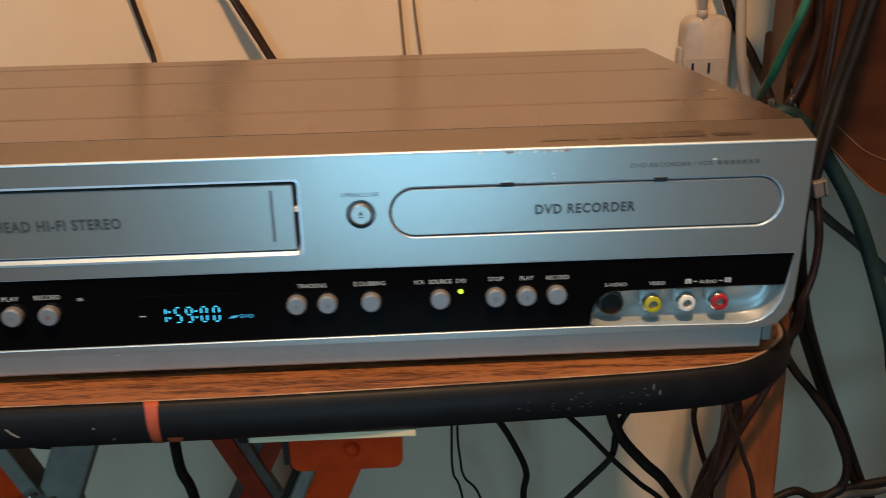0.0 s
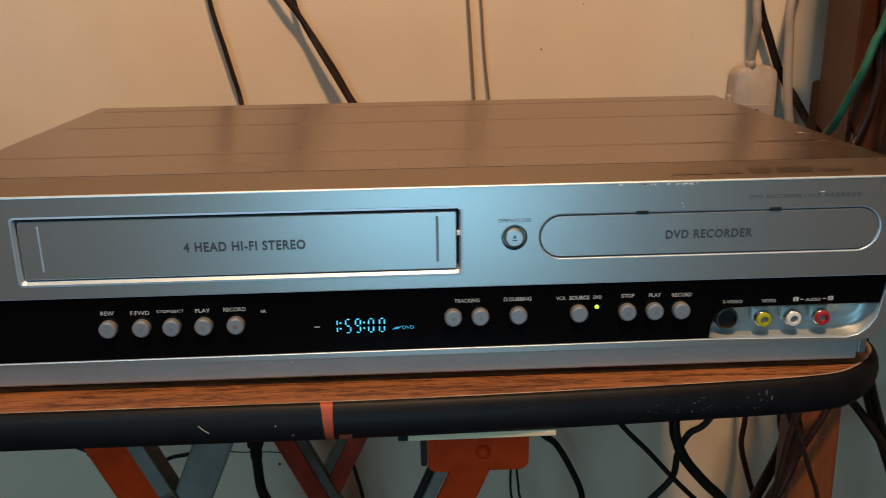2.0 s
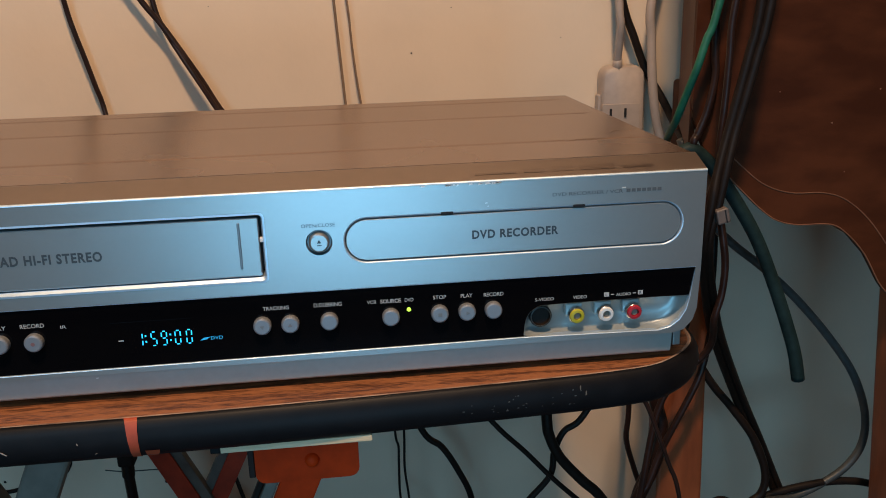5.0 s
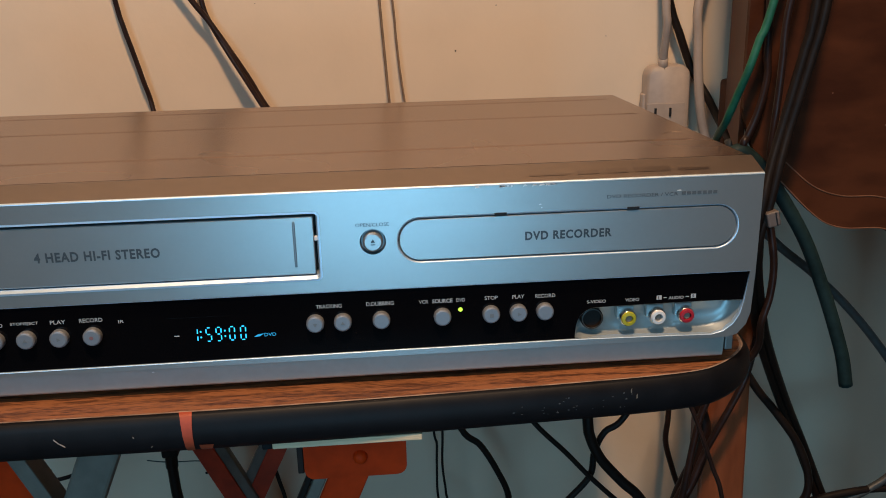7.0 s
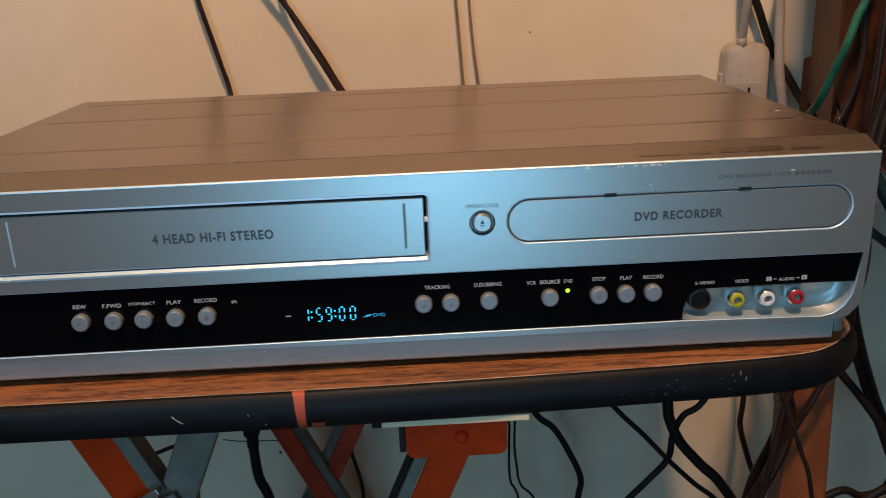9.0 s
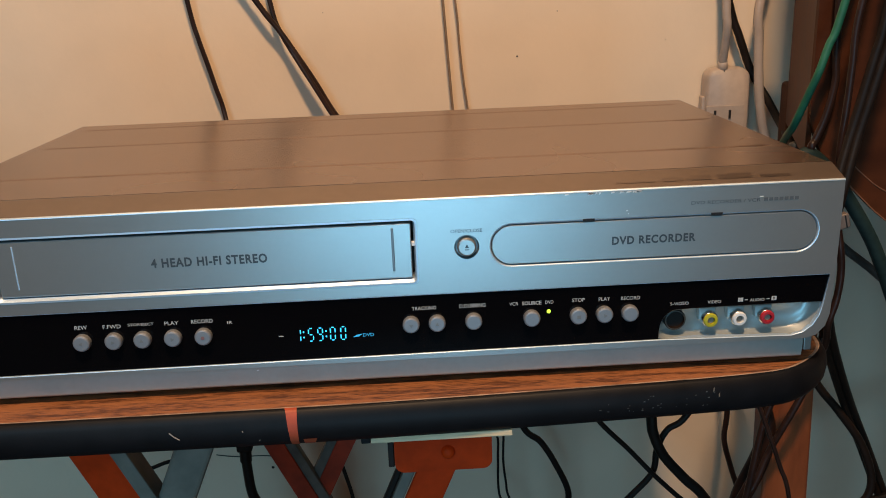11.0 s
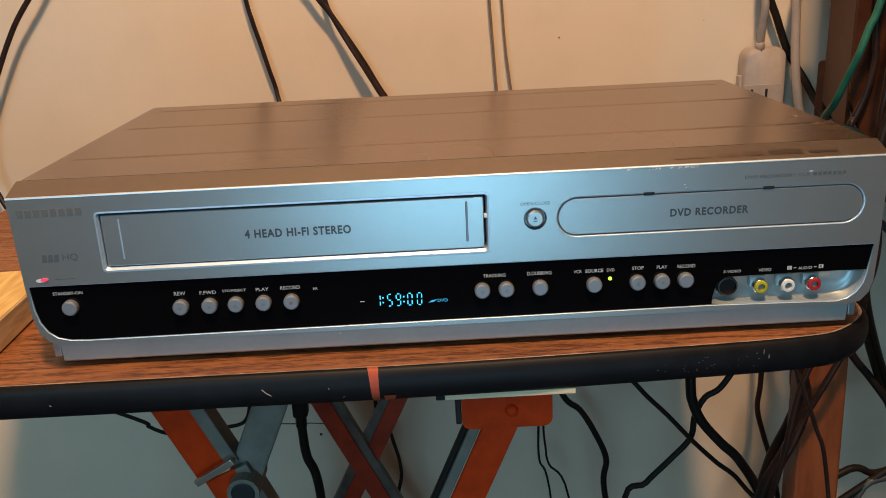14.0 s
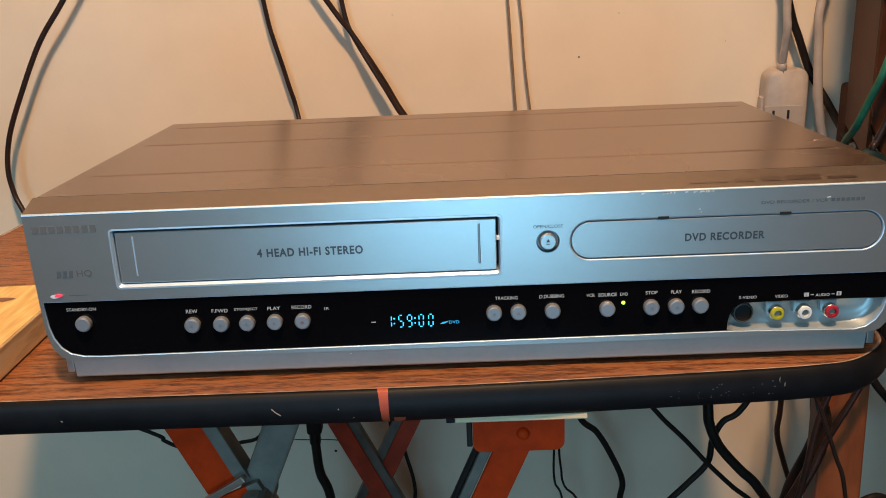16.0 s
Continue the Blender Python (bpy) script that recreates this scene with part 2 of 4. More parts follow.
def part(name, bm, mat, parent, label="", smooth=False):
    """Links a bmesh, given in room coordinates, as one mesh under a thing or part."""
    at = ORIGIN[parent]
    bmesh.ops.translate(bm, verts=bm.verts, vec=-at)
    bmesh.ops.recalc_face_normals(bm, faces=bm.faces)
    for f in bm.faces:
        f.smooth = smooth
    me = bpy.data.meshes.new(name)
    bm.to_mesh(me)
    bm.free()
    me.materials.append(mat)
    ob = new(name, me)
    ob.parent = parent
    ORIGIN[ob] = at
    if label:
        tagged(ob, label)
    return ob


def solid(name, bm, mat, label, category="", kind="", group="", at=(0, 0, 0), smooth=False):
    """Links a bmesh as one top-level mesh."""
    bmesh.ops.translate(bm, verts=bm.verts, vec=-Vector(at))
    bmesh.ops.recalc_face_normals(bm, faces=bm.faces)
    for f in bm.faces:
        f.smooth = smooth
    me = bpy.data.meshes.new(name)
    bm.to_mesh(me)
    bm.free()
    me.materials.append(mat)
    ob = new(name, me)
    ob.location = Vector(at) + Vector((0, 0, TABLE_Z))
    ORIGIN[ob] = Vector(at)
    return tagged(ob, label, category, group, kind)


def box(x0, x1, y0, y1, z0, z1, bevel=0.0, segs=2):
    bm = bmesh.new()
    bmesh.ops.create_cube(bm, size=1)
    for v in bm.verts:
        v.co = Vector(((x0 + x1) / 2 + v.co.x * (x1 - x0), (y0 + y1) / 2 + v.co.y * (y1 - y0), (z0 + z1) / 2 + v.co.z * (z1 - z0)))
    if bevel:
        bmesh.ops.bevel(bm, geom=bm.edges[:], offset=bevel, segments=segs, affect="EDGES", profile=0.5)
    return bm


def rrect(x0, x1, z0, z1, r, n=6):
    """Rounded rectangle loop in x and z."""
    out = []
    for cx, cz, a in ((x1 - r, z1 - r, 0), (x0 + r, z1 - r, 90), (x0 + r, z0 + r, 180), (x1 - r, z0 + r, 270)):
        out += [(cx + r * math.cos(radians(a + 90 * k / n)), cz + r * math.sin(radians(a + 90 * k / n))) for k in range(n + 1)]
    return out


def disc_loop(x, z, r, n=20):
    return [(x + r * math.cos(2 * math.pi * k / n), z + r * math.sin(2 * math.pi * k / n)) for k in range(n)]


def loop_verts(bm, loop, y):
    return [bm.verts.new((x, y, z)) for x, z in loop]


def ring_faces(bm, a, b):
    for k in range(len(a)):
        bm.faces.new((a[k], a[(k + 1) % len(a)], b[(k + 1) % len(b)], b[k]))


def plate(outer, holes, y0, y1, back=False):
    """A flat plate facing the room: front at y0 with holes through it, edges back to y1."""
    bm = bmesh.new()
    loops = [loop_verts(bm, l, y0) for l in (outer, *holes)]
    edges = [bm.edges.new((l[k], l[(k + 1) % len(l)])) for l in loops for k in range(len(l))]
    bmesh.ops.triangle_fill(bm, use_beauty=True, edges=edges)
    for l in loops:
        ring_faces(bm, l, loop_verts(bm, [(v.co.x, v.co.z) for v in l], y1))
    return bm


def steps(rings, fill=True):
    """Rings of (loop, y) joined one to the next; the last one closed."""
    bm = bmesh.new()
    made = [loop_verts(bm, l, y) for l, y in rings]
    for a, b in zip(made, made[1:]):
        ring_faces(bm, a, b)
    if fill:
        bm.faces.new(made[-1])
    return bm


def extrude_x(profile, x0, x1):
    """A closed profile of (y, z) drawn out along x."""
    bm = bmesh.new()
    a = [bm.verts.new((x0, y, z)) for y, z in profile]
    b = [bm.verts.new((x1, y, z)) for y, z in profile]
    ring_faces(bm, a, b)
    for l in (a, b):
        e = [bm.edges.get((l[k], l[(k + 1) % len(l)])) for k in range(len(l))]
        bmesh.ops.triangle_fill(bm, use_beauty=True, edges=e)
    return bm


def smooth_path(points, per=6):
    """Catmull-Rom curve through the points."""
    p = [Vector(q) for q in points]
    p = [2 * p[0] - p[1], *p, 2 * p[-1] - p[-2]]
    out = []
    for k in range(1, len(p) - 2):
        a, b, c, d = p[k - 1 : k + 3]
        for s in range(per):
            t = s / per
            out.append(0.5 * (2 * b + (c - a) * t + (2 * a - 5 * b + 4 * c - d) * t * t + (3 * b - a - 3 * c + d) * t**3))
    return out + [p[-2]]


def tube(points, r, n=10, flat=1.0):
    bm = bmesh.new()
    rings = []
    up = Vector((0.2, 1, 0.1)).normalized()
    for k, q in enumerate(points):
        d = (points[min(k + 1, len(points) - 1)] - points[max(k - 1, 0)]).normalized()
        side = d.cross(up).normalized()
        up = side.cross(d).normalized()
        rings.append([bm.verts.new(q + r * (math.cos(2 * math.pi * j / n) * side + flat * math.sin(2 * math.pi * j / n) * up)) for j in range(n)])
    for a, b in zip(rings, rings[1:]):
        ring_faces(bm, a, b)
    bm.faces.new(rings[0])
    bm.faces.new(rings[-1])
    return bm


def bar(a, b, wide, deep, bevel=0.0015):
    """A square bar from a to b; wide across the view, deep along y."""
    a, b = Vector(a), Vector(b)
    bm = box(-wide / 2, wide / 2, -deep / 2, deep / 2, 0, (b - a).length, bevel, 2)
    d = (b - a).normalized()
    side = Vector((0, 1, 0)).cross(d).normalized()
    m = Matrix((side, d.cross(side), d)).transposed().to_4x4()
    bmesh.ops.transform(bm, matrix=Matrix.Translation(a) @ m, verts=bm.verts)
    return bm


def words(text, x0, x1, z0, z1, y, bold=0.0):
    """Lettering stretched into the box x0..x1, z0..z1 on a surface that faces the room."""
    cu = bpy.data.curves.new("lettering", "FONT")
    cu.body, cu.size, cu.extrude, cu.offset, cu.resolution_u = text, 1.0, 0.0, bold, 3
    cu.space_character = 1.14 if bold > 0.02 else 1.0
    ob = new("lettering", cu)
    me = bpy.data.meshes.new_from_object(ob.evaluated_get(bpy.context.evaluated_depsgraph_get()))
    bpy.data.objects.remove(ob)
    bpy.data.curves.remove(cu)
    bm = bmesh.new()
    bm.from_mesh(me)
    bpy.data.meshes.remove(me)
    xs, ys = [v.co.x for v in bm.verts], [v.co.y for v in bm.verts]
    for v in bm.verts:
        v.co = Vector((x0 + (v.co.x - min(xs)) / (max(xs) - min(xs)) * (x1 - x0), y, z0 + (v.co.y - min(ys)) / (max(ys) - min(ys)) * (z1 - z0)))
    return bm


# ---- the room ----
FZ = -TABLE_Z
solid("wall_north", box(-2.3, 2.1, 0.44, 0.56, FZ, 1.80), WALL, "cream painted plaster wall with small specks", kind="structure")
# Unseen surround, dark to keep bounce out of the shaded areas.
solid("wall_west", box(-2.42, -2.3, -2.0, 0.56, FZ, 1.80), ROOM, "unseen side wall, kept dark to cut bounce light", kind="structure")
solid("wall_east", box(2.1, 2.22, -2.0, 0.56, FZ, 1.80), ROOM, "unseen side wall, kept dark to cut bounce light", kind="structure")
# The opening is added for the high cool lamp.
solid("wall_south", plate([(-2.42, FZ), (2.22, FZ), (2.22, 1.8), (-2.42, 1.8)], [[(-1.22, 0.44), (-0.34, 0.44), (-0.34, 1.52), (-1.22, 1.52)]], -2.0, -1.88), ROOM, "unseen dark wall with an opening added for the cool lamp", kind="structure")
solid("floor", box(-2.42, 2.22, -2.0, 0.56, FZ - 0.1, FZ), FLOOR, "unseen floor, kept dark to cut bounce light", kind="structure")
solid("ceiling", box(-2.42, 2.22, -2.0, 0.56, 1.80, 1.9), CEILING, "unseen ceiling, kept dark to cut bounce light", kind="structure")

specks = [(0.1223, 0.1187, 0.0008), (-0.055, 0.165, 0.0004), (0.262, 0.128, 0.0004), (-0.145, -0.30, 0.0016), (-0.30, -0.285, 0.0014), (0.16, 0.158, 0.0005)]
for x, z, r in specks:
    solid("wall_mark", steps([(disc_loop(x, z, r, 9), 0.4399), (disc_loop(x, z, r * 0.8, 9), 0.4394)]), DARKCORD, "small dark speck on the wall paint", "mark", "structure", at=(x, 0.4399, z))

crack = [(-0.203, -0.2810), (-0.188, -0.2838), (-0.172, -0.2848), (-0.155, -0.2850), (-0.138, -0.2868), (-0.120, -0.2864)]
solid("wall_crack", tube(smooth_path([(x, 0.4397, z) for x, z in crack], 3), 0.0006, 5), GREYRUB, "thin dirty crack in the wall paint", "crack", "structure", at=(-0.16, 0.4397, -0.284))

# ---- the table ----
def table_outline():
    out = [(-0.353, -0.0150), (-0.28, -0.0150), (-0.2, -0.0150), (-0.12, -0.0150), (-0.05, -0.0150)]
    out += [(x, -0.0150 + 0.0068 * ((x + 0.05) / 0.2) ** 1.6) for x in (-0.02, 0.01, 0.04, 0.07, 0.10, 0.13, 0.16)]
    out += [(0.184, -0.0052), (0.1975, -0.0020), (0.2095, 0.0056), (0.2190, 0.0150), (0.2245, 0.0245), (0.2268, 0.038), (0.2275, 0.06), (0.2275, 0.10), (0.2275, 0.15), (0.2275, 0.24), (0.2270, 0.32)]
    out += [(0.216, 0.345), (0.195, 0.36), (0.0, 0.362), (-0.2, 0.362), (-0.36, 0.362), (-0.380, 0.355), (-0.391, 0.338), (-0.3935, 0.30), (-0.394, 0.15), (-0.393, 0.03), (-0.389, 0.005), (-0.377, -0.010)]
    n, fine = len(out), []
    for k in range(n):
        p0, p1, p2, p3 = (Vector(out[(k + j) % n]) for j in (-1, 0, 1, 2))
        near = max((p1 - p0).length, (p2 - p1).length, (p3 - p2).length) < 0.05
        for u in ((0.0, 0.33, 0.67) if near else (0.0,)):
            q = 0.5 * (2 * p1 + (p2 - p0) * u + (2 * p0 - 5 * p1 + 4 * p2 - p3) * u * u + (3 * p1 - p0 - 3 * p2 + p3) * u ** 3)
            fine.append((q.x, q.y))
    return fine


def offset_loop(loop, d):
    out = []
    for k, (x, y) in enumerate(loop):
        a, b = Vector(loop[k - 1]), Vector(loop[(k + 1) % len(loop)])
        t = (b - a).normalized()
        out.append((x + t.y * d, y - t.x * d))
    return out


table = thing("folding_table", 0, 0.17, FZ, "old folding table with wood laminate top, black rim and orange legs", "table")
TOP = table_outline()
bm = bmesh.new()
rings = [[bm.verts.new((x, y, z)) for x, y in offset_loop(TOP, d)] for d, z in ((-0.001, -0.012), (-0.0005, 0.0))]
ring_faces(bm, *rings)
for l in rings:
    bm.faces.new(l)
top = part("tabletop", bm, LAMINATE, table, "reddish oak wood-grain laminate top")
RIM_PROFILE = ((-0.0003, 0.0002), (0.0012, 0.0006), (0.0026, -0.0004), (0.0042, -0.0034), (0.0050, -0.0085), (0.0042, -0.0140), (0.0026, -0.0168), (0.0004, -0.0178), (-0.004, -0.0172), (-0.006, -0.012))


def rim_strip(lo, hi, swell):
    bm = bmesh.new()
    n = len(TOP)
    rows = [[bm.verts.new((*offset_loop(TOP, d + swell)[k % n], z)) for k in range(lo, hi + 1)] for d, z in RIM_PROFILE]
    for a, b in zip(rows, rows[1:]):
        for k in range(hi - lo):
            bm.faces.new((a[k], a[k + 1], b[k + 1], b[k]))
    return bm


rim = part("rim", rim_strip(0, len(TOP), 0.0), RIM, table, "chipped black enamelled metal rim", smooth=True)
bm = bmesh.new()
edge = [[bm.verts.new((x, y, z)) for x, y in offset_loop(TOP, d)] for d, z in ((-0.0011, 0.0003), (-0.0002, 0.0008), (0.0006, 0.0007))]
for a, b in zip(edge, edge[1:]):
    ring_faces(bm, a, b)
part("worn_edge", bm, RIM_EDGE, table, "thin worn edge between top and rim")


def rim_patch(x0, x1, x2, x3, lift, z_from=0, z_to=9):
    """A patch that follows the rim's front: x0..x1 at its top edge, x2..x3 at its lower edge."""
    bm = bmesh.new()
    rows = []
    for k, (d, z) in enumerate(RIM_PROFILE[z_from:z_to]):
        s = k / (z_to - z_from - 1)
        rows.append([bm.verts.new((x, -0.0150 - d - lift, z + (lift if k < 2 else 0))) for x in (x0 + (x2 - x0) * s, x1 + (x3 - x1) * s)])
    for a, b in zip(rows, rows[1:]):
        bm.faces.new((a[0], a[1], b[1], b[0]))
    return bm


part("joint_strip", rim_patch(-0.0458, -0.0398, -0.0422, -0.0396, 0.0005), JOINT, rim, "orange strip showing at the rim joint", smooth=True)
part("paint_chip", rim_patch(-0.0375, -0.0312, -0.0368, -0.0340, 0.0006, 5, 9), JOINT, rim, "orange paint chip")
for x, z0, dx, dz in ((-0.0985, -0.0065, 0.0022, -0.0022), (-0.0962, -0.0088, 0.0022, -0.0014), (-0.0652, -0.0075, 0.0004, -0.0006), (-0.205, -0.009, 0.0010, -0.0004), (-0.058, -0.013, 0.0008, 0.0006)):
    bm = bmesh.new()
    bm.faces.new([bm.verts.new((x + a, -0.0150 - 0.0056, z0 + b)) for a, b in ((0, 0), (dx, dz), (dx + 0.0003, dz + 0.0003), (0.0003, 0.0006))])
    part("scratch", bm, BEIGE, rim, "pale scratch in the enamel")
random.seed(4)
for k in range(28):
    x = random.triangular(0.095, 0.172, 0.128)
    y = -0.0150 + 0.0068 * ((x + 0.05) / 0.2) ** 1.6 - 0.0054
    z, w, h = random.uniform(-0.012, -0.004), random.uniform(0.0003, 0.001), random.uniform(0.0003, 0.0008)
    if k < 2:
        x, z, w, h = 0.1568 + 0.0028 * k, -0.0045 - 0.003 * k, 0.0006, 0.0028
        y = -0.0150 + 0.0068 * ((x + 0.05) / 0.2) ** 1.6 - 0.0056
    bm = bmesh.new()
    bm.faces.new([bm.verts.new((x + a, y, z + b)) for a, b in ((0, 0), (w, 0.2 * h), (0.8 * w, h), (-0.1 * w, 0.7 * h))])
    part("scratch", bm, SPECK if k > 1 else GREYSTEEL, rim, "pale scratch in the enamel")


def channel_leg(a, b, wide, mat, grey_side, y_deep=0.016):
    """A folded steel channel: a painted face and a narrower grey flange beside it."""
    leg = part("leg", bar(a, b, wide, 0.003, 0.0008), mat, table, "folded steel leg, paint worn")
    d = (Vector(b) - Vector(a)).normalized()
    side = Vector((0, 1, 0)).cross(d).normalized() * grey_side
    shift = side * (wide / 2 + 0.004) + Vector((0, 0.006, 0))
    part("flange", bar(Vector(a) + shift, Vector(b) + shift, 0.009, y_deep, 0.0008), GREYSTEEL if y_deep > 0.012 else GREYDARK, leg, "grey steel flange of the leg")
    return leg


# front pair, hinged at a rivet
channel_leg((-0.206, 0.085, -0.018), (-0.161, 0.085, -0.118), 0.0225, ORANGE, -1)
channel_leg((-0.156, 0.083, -0.119), (0.075, 0.083, FZ), 0.0225, ORANGE, -1)
part("leg", bar((-0.096, 0.092, -0.018), (-0.37, 0.092, FZ), 0.022, 0.012, 0.002), GREYSTEEL, table, "grey steel leg with flaking paint")
part("strap", bar((-0.171, 0.078, -0.1215), (-0.145, 0.078, -0.106), 0.005, 0.004, 0.001), WORN, table, "bent steel strap round the leg")
part("rivet", tube([Vector((-0.140, 0.072, -0.127)), Vector((-0.140, 0.104, -0.127))], 0.0105, 16), GREYSTEEL, table, "hollow pivot tube")
part("rivet_bore", steps([(disc_loop(-0.140, -0.127, 0.0078, 16), 0.0716), (disc_loop(-0.140, -0.127, 0.007, 16), 0.0712)]), GAP, table)
# rear pair
channel_leg((-0.178, 0.345, -0.10), (0.08, 0.345, FZ), 0.017, ORANGE_DARK, -1, 0.010)
channel_leg((-0.005, 0.352, -0.12), (-0.27, 0.352, FZ), 0.016, ORANGE_DARK, 1, 0.010)
part("crossbar", bar((-0.30, 0.335, -0.03), (0.2, 0.335, -0.03), 0.012, 0.012), GREYSTEEL, table)
part("hanger", bar((-0.178, 0.345, -0.02), (-0.178, 0.345, -0.11), 0.014, 0.01), GREYSTEEL, table)
part("hanger", bar((-0.005, 0.352, -0.02), (-0.005, 0.352, -0.13), 0.014, 0.01), GREYSTEEL, table)
# centre bracket with its arm
part("shim", box(-0.0068, 0.0605, -0.0152, 0.030, -0.0206, -0.0174, 0.0005), SHIM, table, "pale thin wooden shim under the rim")
outline = rrect(0.0024, 0.0538, -0.0602, -0.0216, 0.005, 4)
bracket = part("bracket", plate(outline, [], 0.0225, 0.0270), ORANGE, table, "orange painted steel bracket")
part("bolt_head", steps([(disc_loop(0.0305, -0.0490, 0.0038, 14), 0.0224), (disc_loop(0.0305, -0.0490, 0.0033, 14), 0.0205), (disc_loop(0.0305, -0.0490, 0.0020, 14), 0.0192)]), ORANGE, bracket, "painted round bolt head", smooth=True)
part("arm", bar((0.0290, 0.0265, -0.050), (-0.2345, 0.0265, FZ), 0.0190, 0.004, 0.001), ORANGE, bracket)
part("arm_flange", bar((0.0125, 0.033, -0.056), (-0.251, 0.033, FZ), 0.006, 0.012, 0.001), GREYSTEEL, bracket, "grey flange of the arm")
# Dark brown in place of orange: this side's shade is in the colour.
part("bracket_side", box(-0.0010, 0.0022, 0.0232, 0.050, -0.0570, -0.0226, 0.0005), DARKCORD, bracket, "folded side of the bracket, shade put into its dark colour")
part("arm_rod", bar((0.0068, 0.030, -0.056), (-0.257, 0.030, FZ), 0.0035, 0.004, 0.001), RUBBER, bracket, "thin black rod")
part("clip", box(-0.0115, -0.0070, -0.0140, 0.03, -0.0212, -0.0165, 0.0005), RIM, bracket)

# ---- the recorder ----
vcr = thing("video_recorder", 0, 0.12, 0, "silver video cassette and disc recorder standing on the table", "recorder")
L, R = -0.2157, 0.2177
GROOVES, GROOVE_DEPTH = (0.061, 0.154, 0.2235), 0.0004


def cover_mesh(x0, x1):
    """Folded sheet-metal cover: rounded back edge, pressed grooves that run out before the ends."""
    rows = [(0.016, 0.006, 0), (0.016, 0.0985, 0)]
    for g in GROOVES:
        rows += [(g - 0.0034, 0.0985, 0), (g - 0.0022, 0.0985, 0.35), (g - 0.0008, 0.0985, 1), (g + 0.0008, 0.0985, 1), (g + 0.0022, 0.0985, 0.35), (g + 0.0034, 0.0985, 0)]
    rows += [(0.2455, 0.0985, 0), (0.2472, 0.0980, 0), (0.2480, 0.0968, 0), (0.2480, 0.006, 0)]
    cols = [(x0, 0), (x0 + 0.0075, 0), (x0 + 0.0095, 0.6), (x0 + 0.012, 1), (x1 - 0.012, 1), (x1 - 0.0095, 0.6), (x1 - 0.0075, 0), (x1, 0)]
    bm = bmesh.new()
    grid = [[bm.verts.new((x, y, z - GROOVE_DEPTH * sink * k)) for x, k in cols] for y, z, sink in rows]
    for a, b in zip(grid, grid[1:]):
        for k in range(len(cols) - 1):
            bm.faces.new((a[k], a[k + 1], b[k + 1], b[k]))
    for k in (0, len(cols) - 1):
        bm.faces.new([row[k] for row in grid])
    bm.faces.new([grid[0][k] for k in range(len(cols))] + [grid[-1][k] for k in reversed(range(len(cols)))])
    return bm


bm = cover_mesh(L + 0.0018, R - 0.0018)
part("cover", bm, SILVER_TOP, vcr, "champagne silver metal cover with pressed grooves")
part("base_pan", box(L + 0.01, R - 0.01, 0.02, 0.246, 0.0036, 0.0062), GAP, vcr)
for x in (-0.17, 0.17):
    for y in (0.035, 0.22):
        bm = tube([Vector((x, y, 0.0008)), Vector((x, y, 0.0036))], 0.012, 16)
        part("foot", bm, RUBBER, vcr, "black rubber foot")

# fascia with its openings
outer = [(L, 0.0928), (L + 0.0008, 0.0465), (L + 0.0015, 0.031), (L + 0.0035, 0.0220), (L + 0.0075, 0.0170), (L + 0.0120, 0.0150), (R - 0.0120, 0.0150), (R - 0.0070, 0.0165), (R - 0.0030, 0.0210), (R - 0.0012, 0.0270), (R - 0.0004, 0.0465), (R, 0.0928)]
strip_hole = [(-0.2130, 0.0475), (-0.2125, 0.034), (-0.2110, 0.0275), (-0.2080, 0.0222), (-0.2035, 0.0186), (-0.1970, 0.0170), (-0.1880, 0.0166), (0.1336, 0.0178), (0.1900, 0.0168), (0.1985, 0.0166), (0.2040, 0.0180), (0.2085, 0.0215), (0.2115, 0.0265), (0.2128, 0.0320), (0.2148, 0.0475)]
VX0, VX1, VZ0, VZ1 = -0.1744, 0.0198, 0.0530, 0.0846
tape_hole = rrect(VX0, VX1, VZ0, VZ1, 0.0022, 4)
dvd_hole = rrect(0.0530, 0.2076, 0.0588, 0.0800, 0.0105, 10)
open_hole = disc_loop(0.0425, 0.0697, 0.0058, 24)
fascia = part("fascia", plate(outer, [strip_hole, tape_hole, dvd_hole, open_hole], 0.0, 0.016), SILVER, vcr, "brushed silver plastic front panel")
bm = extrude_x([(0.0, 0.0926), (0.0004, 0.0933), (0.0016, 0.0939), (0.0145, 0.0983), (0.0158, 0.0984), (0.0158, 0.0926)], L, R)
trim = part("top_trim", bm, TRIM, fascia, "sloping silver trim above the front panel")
# The bright line along this edge is a painted highlight.
bm = extrude_x([(-0.0002, 0.0927), (-0.0001, 0.0931), (0.0002, 0.0934), (0.0006, 0.0936), (0.0006, 0.0927)], L, R)
part("trim_edge", bm, HIGHLIGHT, fascia, "trim edge with a highlight put into its colour")
part("backing", box(L + 0.004, R - 0.004, 0.011, 0.0155, 0.0165, 0.091), GAP, fascia)
part("lower_band", extrude_x([(0.0030, 0.0152), (0.0042, 0.0045), (0.0050, 0.0036), (0.018, 0.0036), (0.018, 0.0152)], -0.2044, 0.2062), BAND, vcr, "plain silver band under the front panel")
for x in (-0.2095, 0.2078):
    part("corner_block", box(x, x + 0.0038, 0.0055, 0.014, 0.0060, 0.0152, 0.0005), SILVER, vcr)

def lip(loop, wide, deep, y=0.0, n=4):
    """A rounded lip that turns inward from a counter-clockwise loop and back into the panel."""
    turns = [math.pi / 2 * k / n for k in range(n + 1)]
    rings = [(offset_loop(loop, -wide * math.sin(a)), y + deep * (1 - math.cos(a))) for a in turns]
    return steps([*rings, (rings[-1][0], y + deep + 0.006)], fill=False)


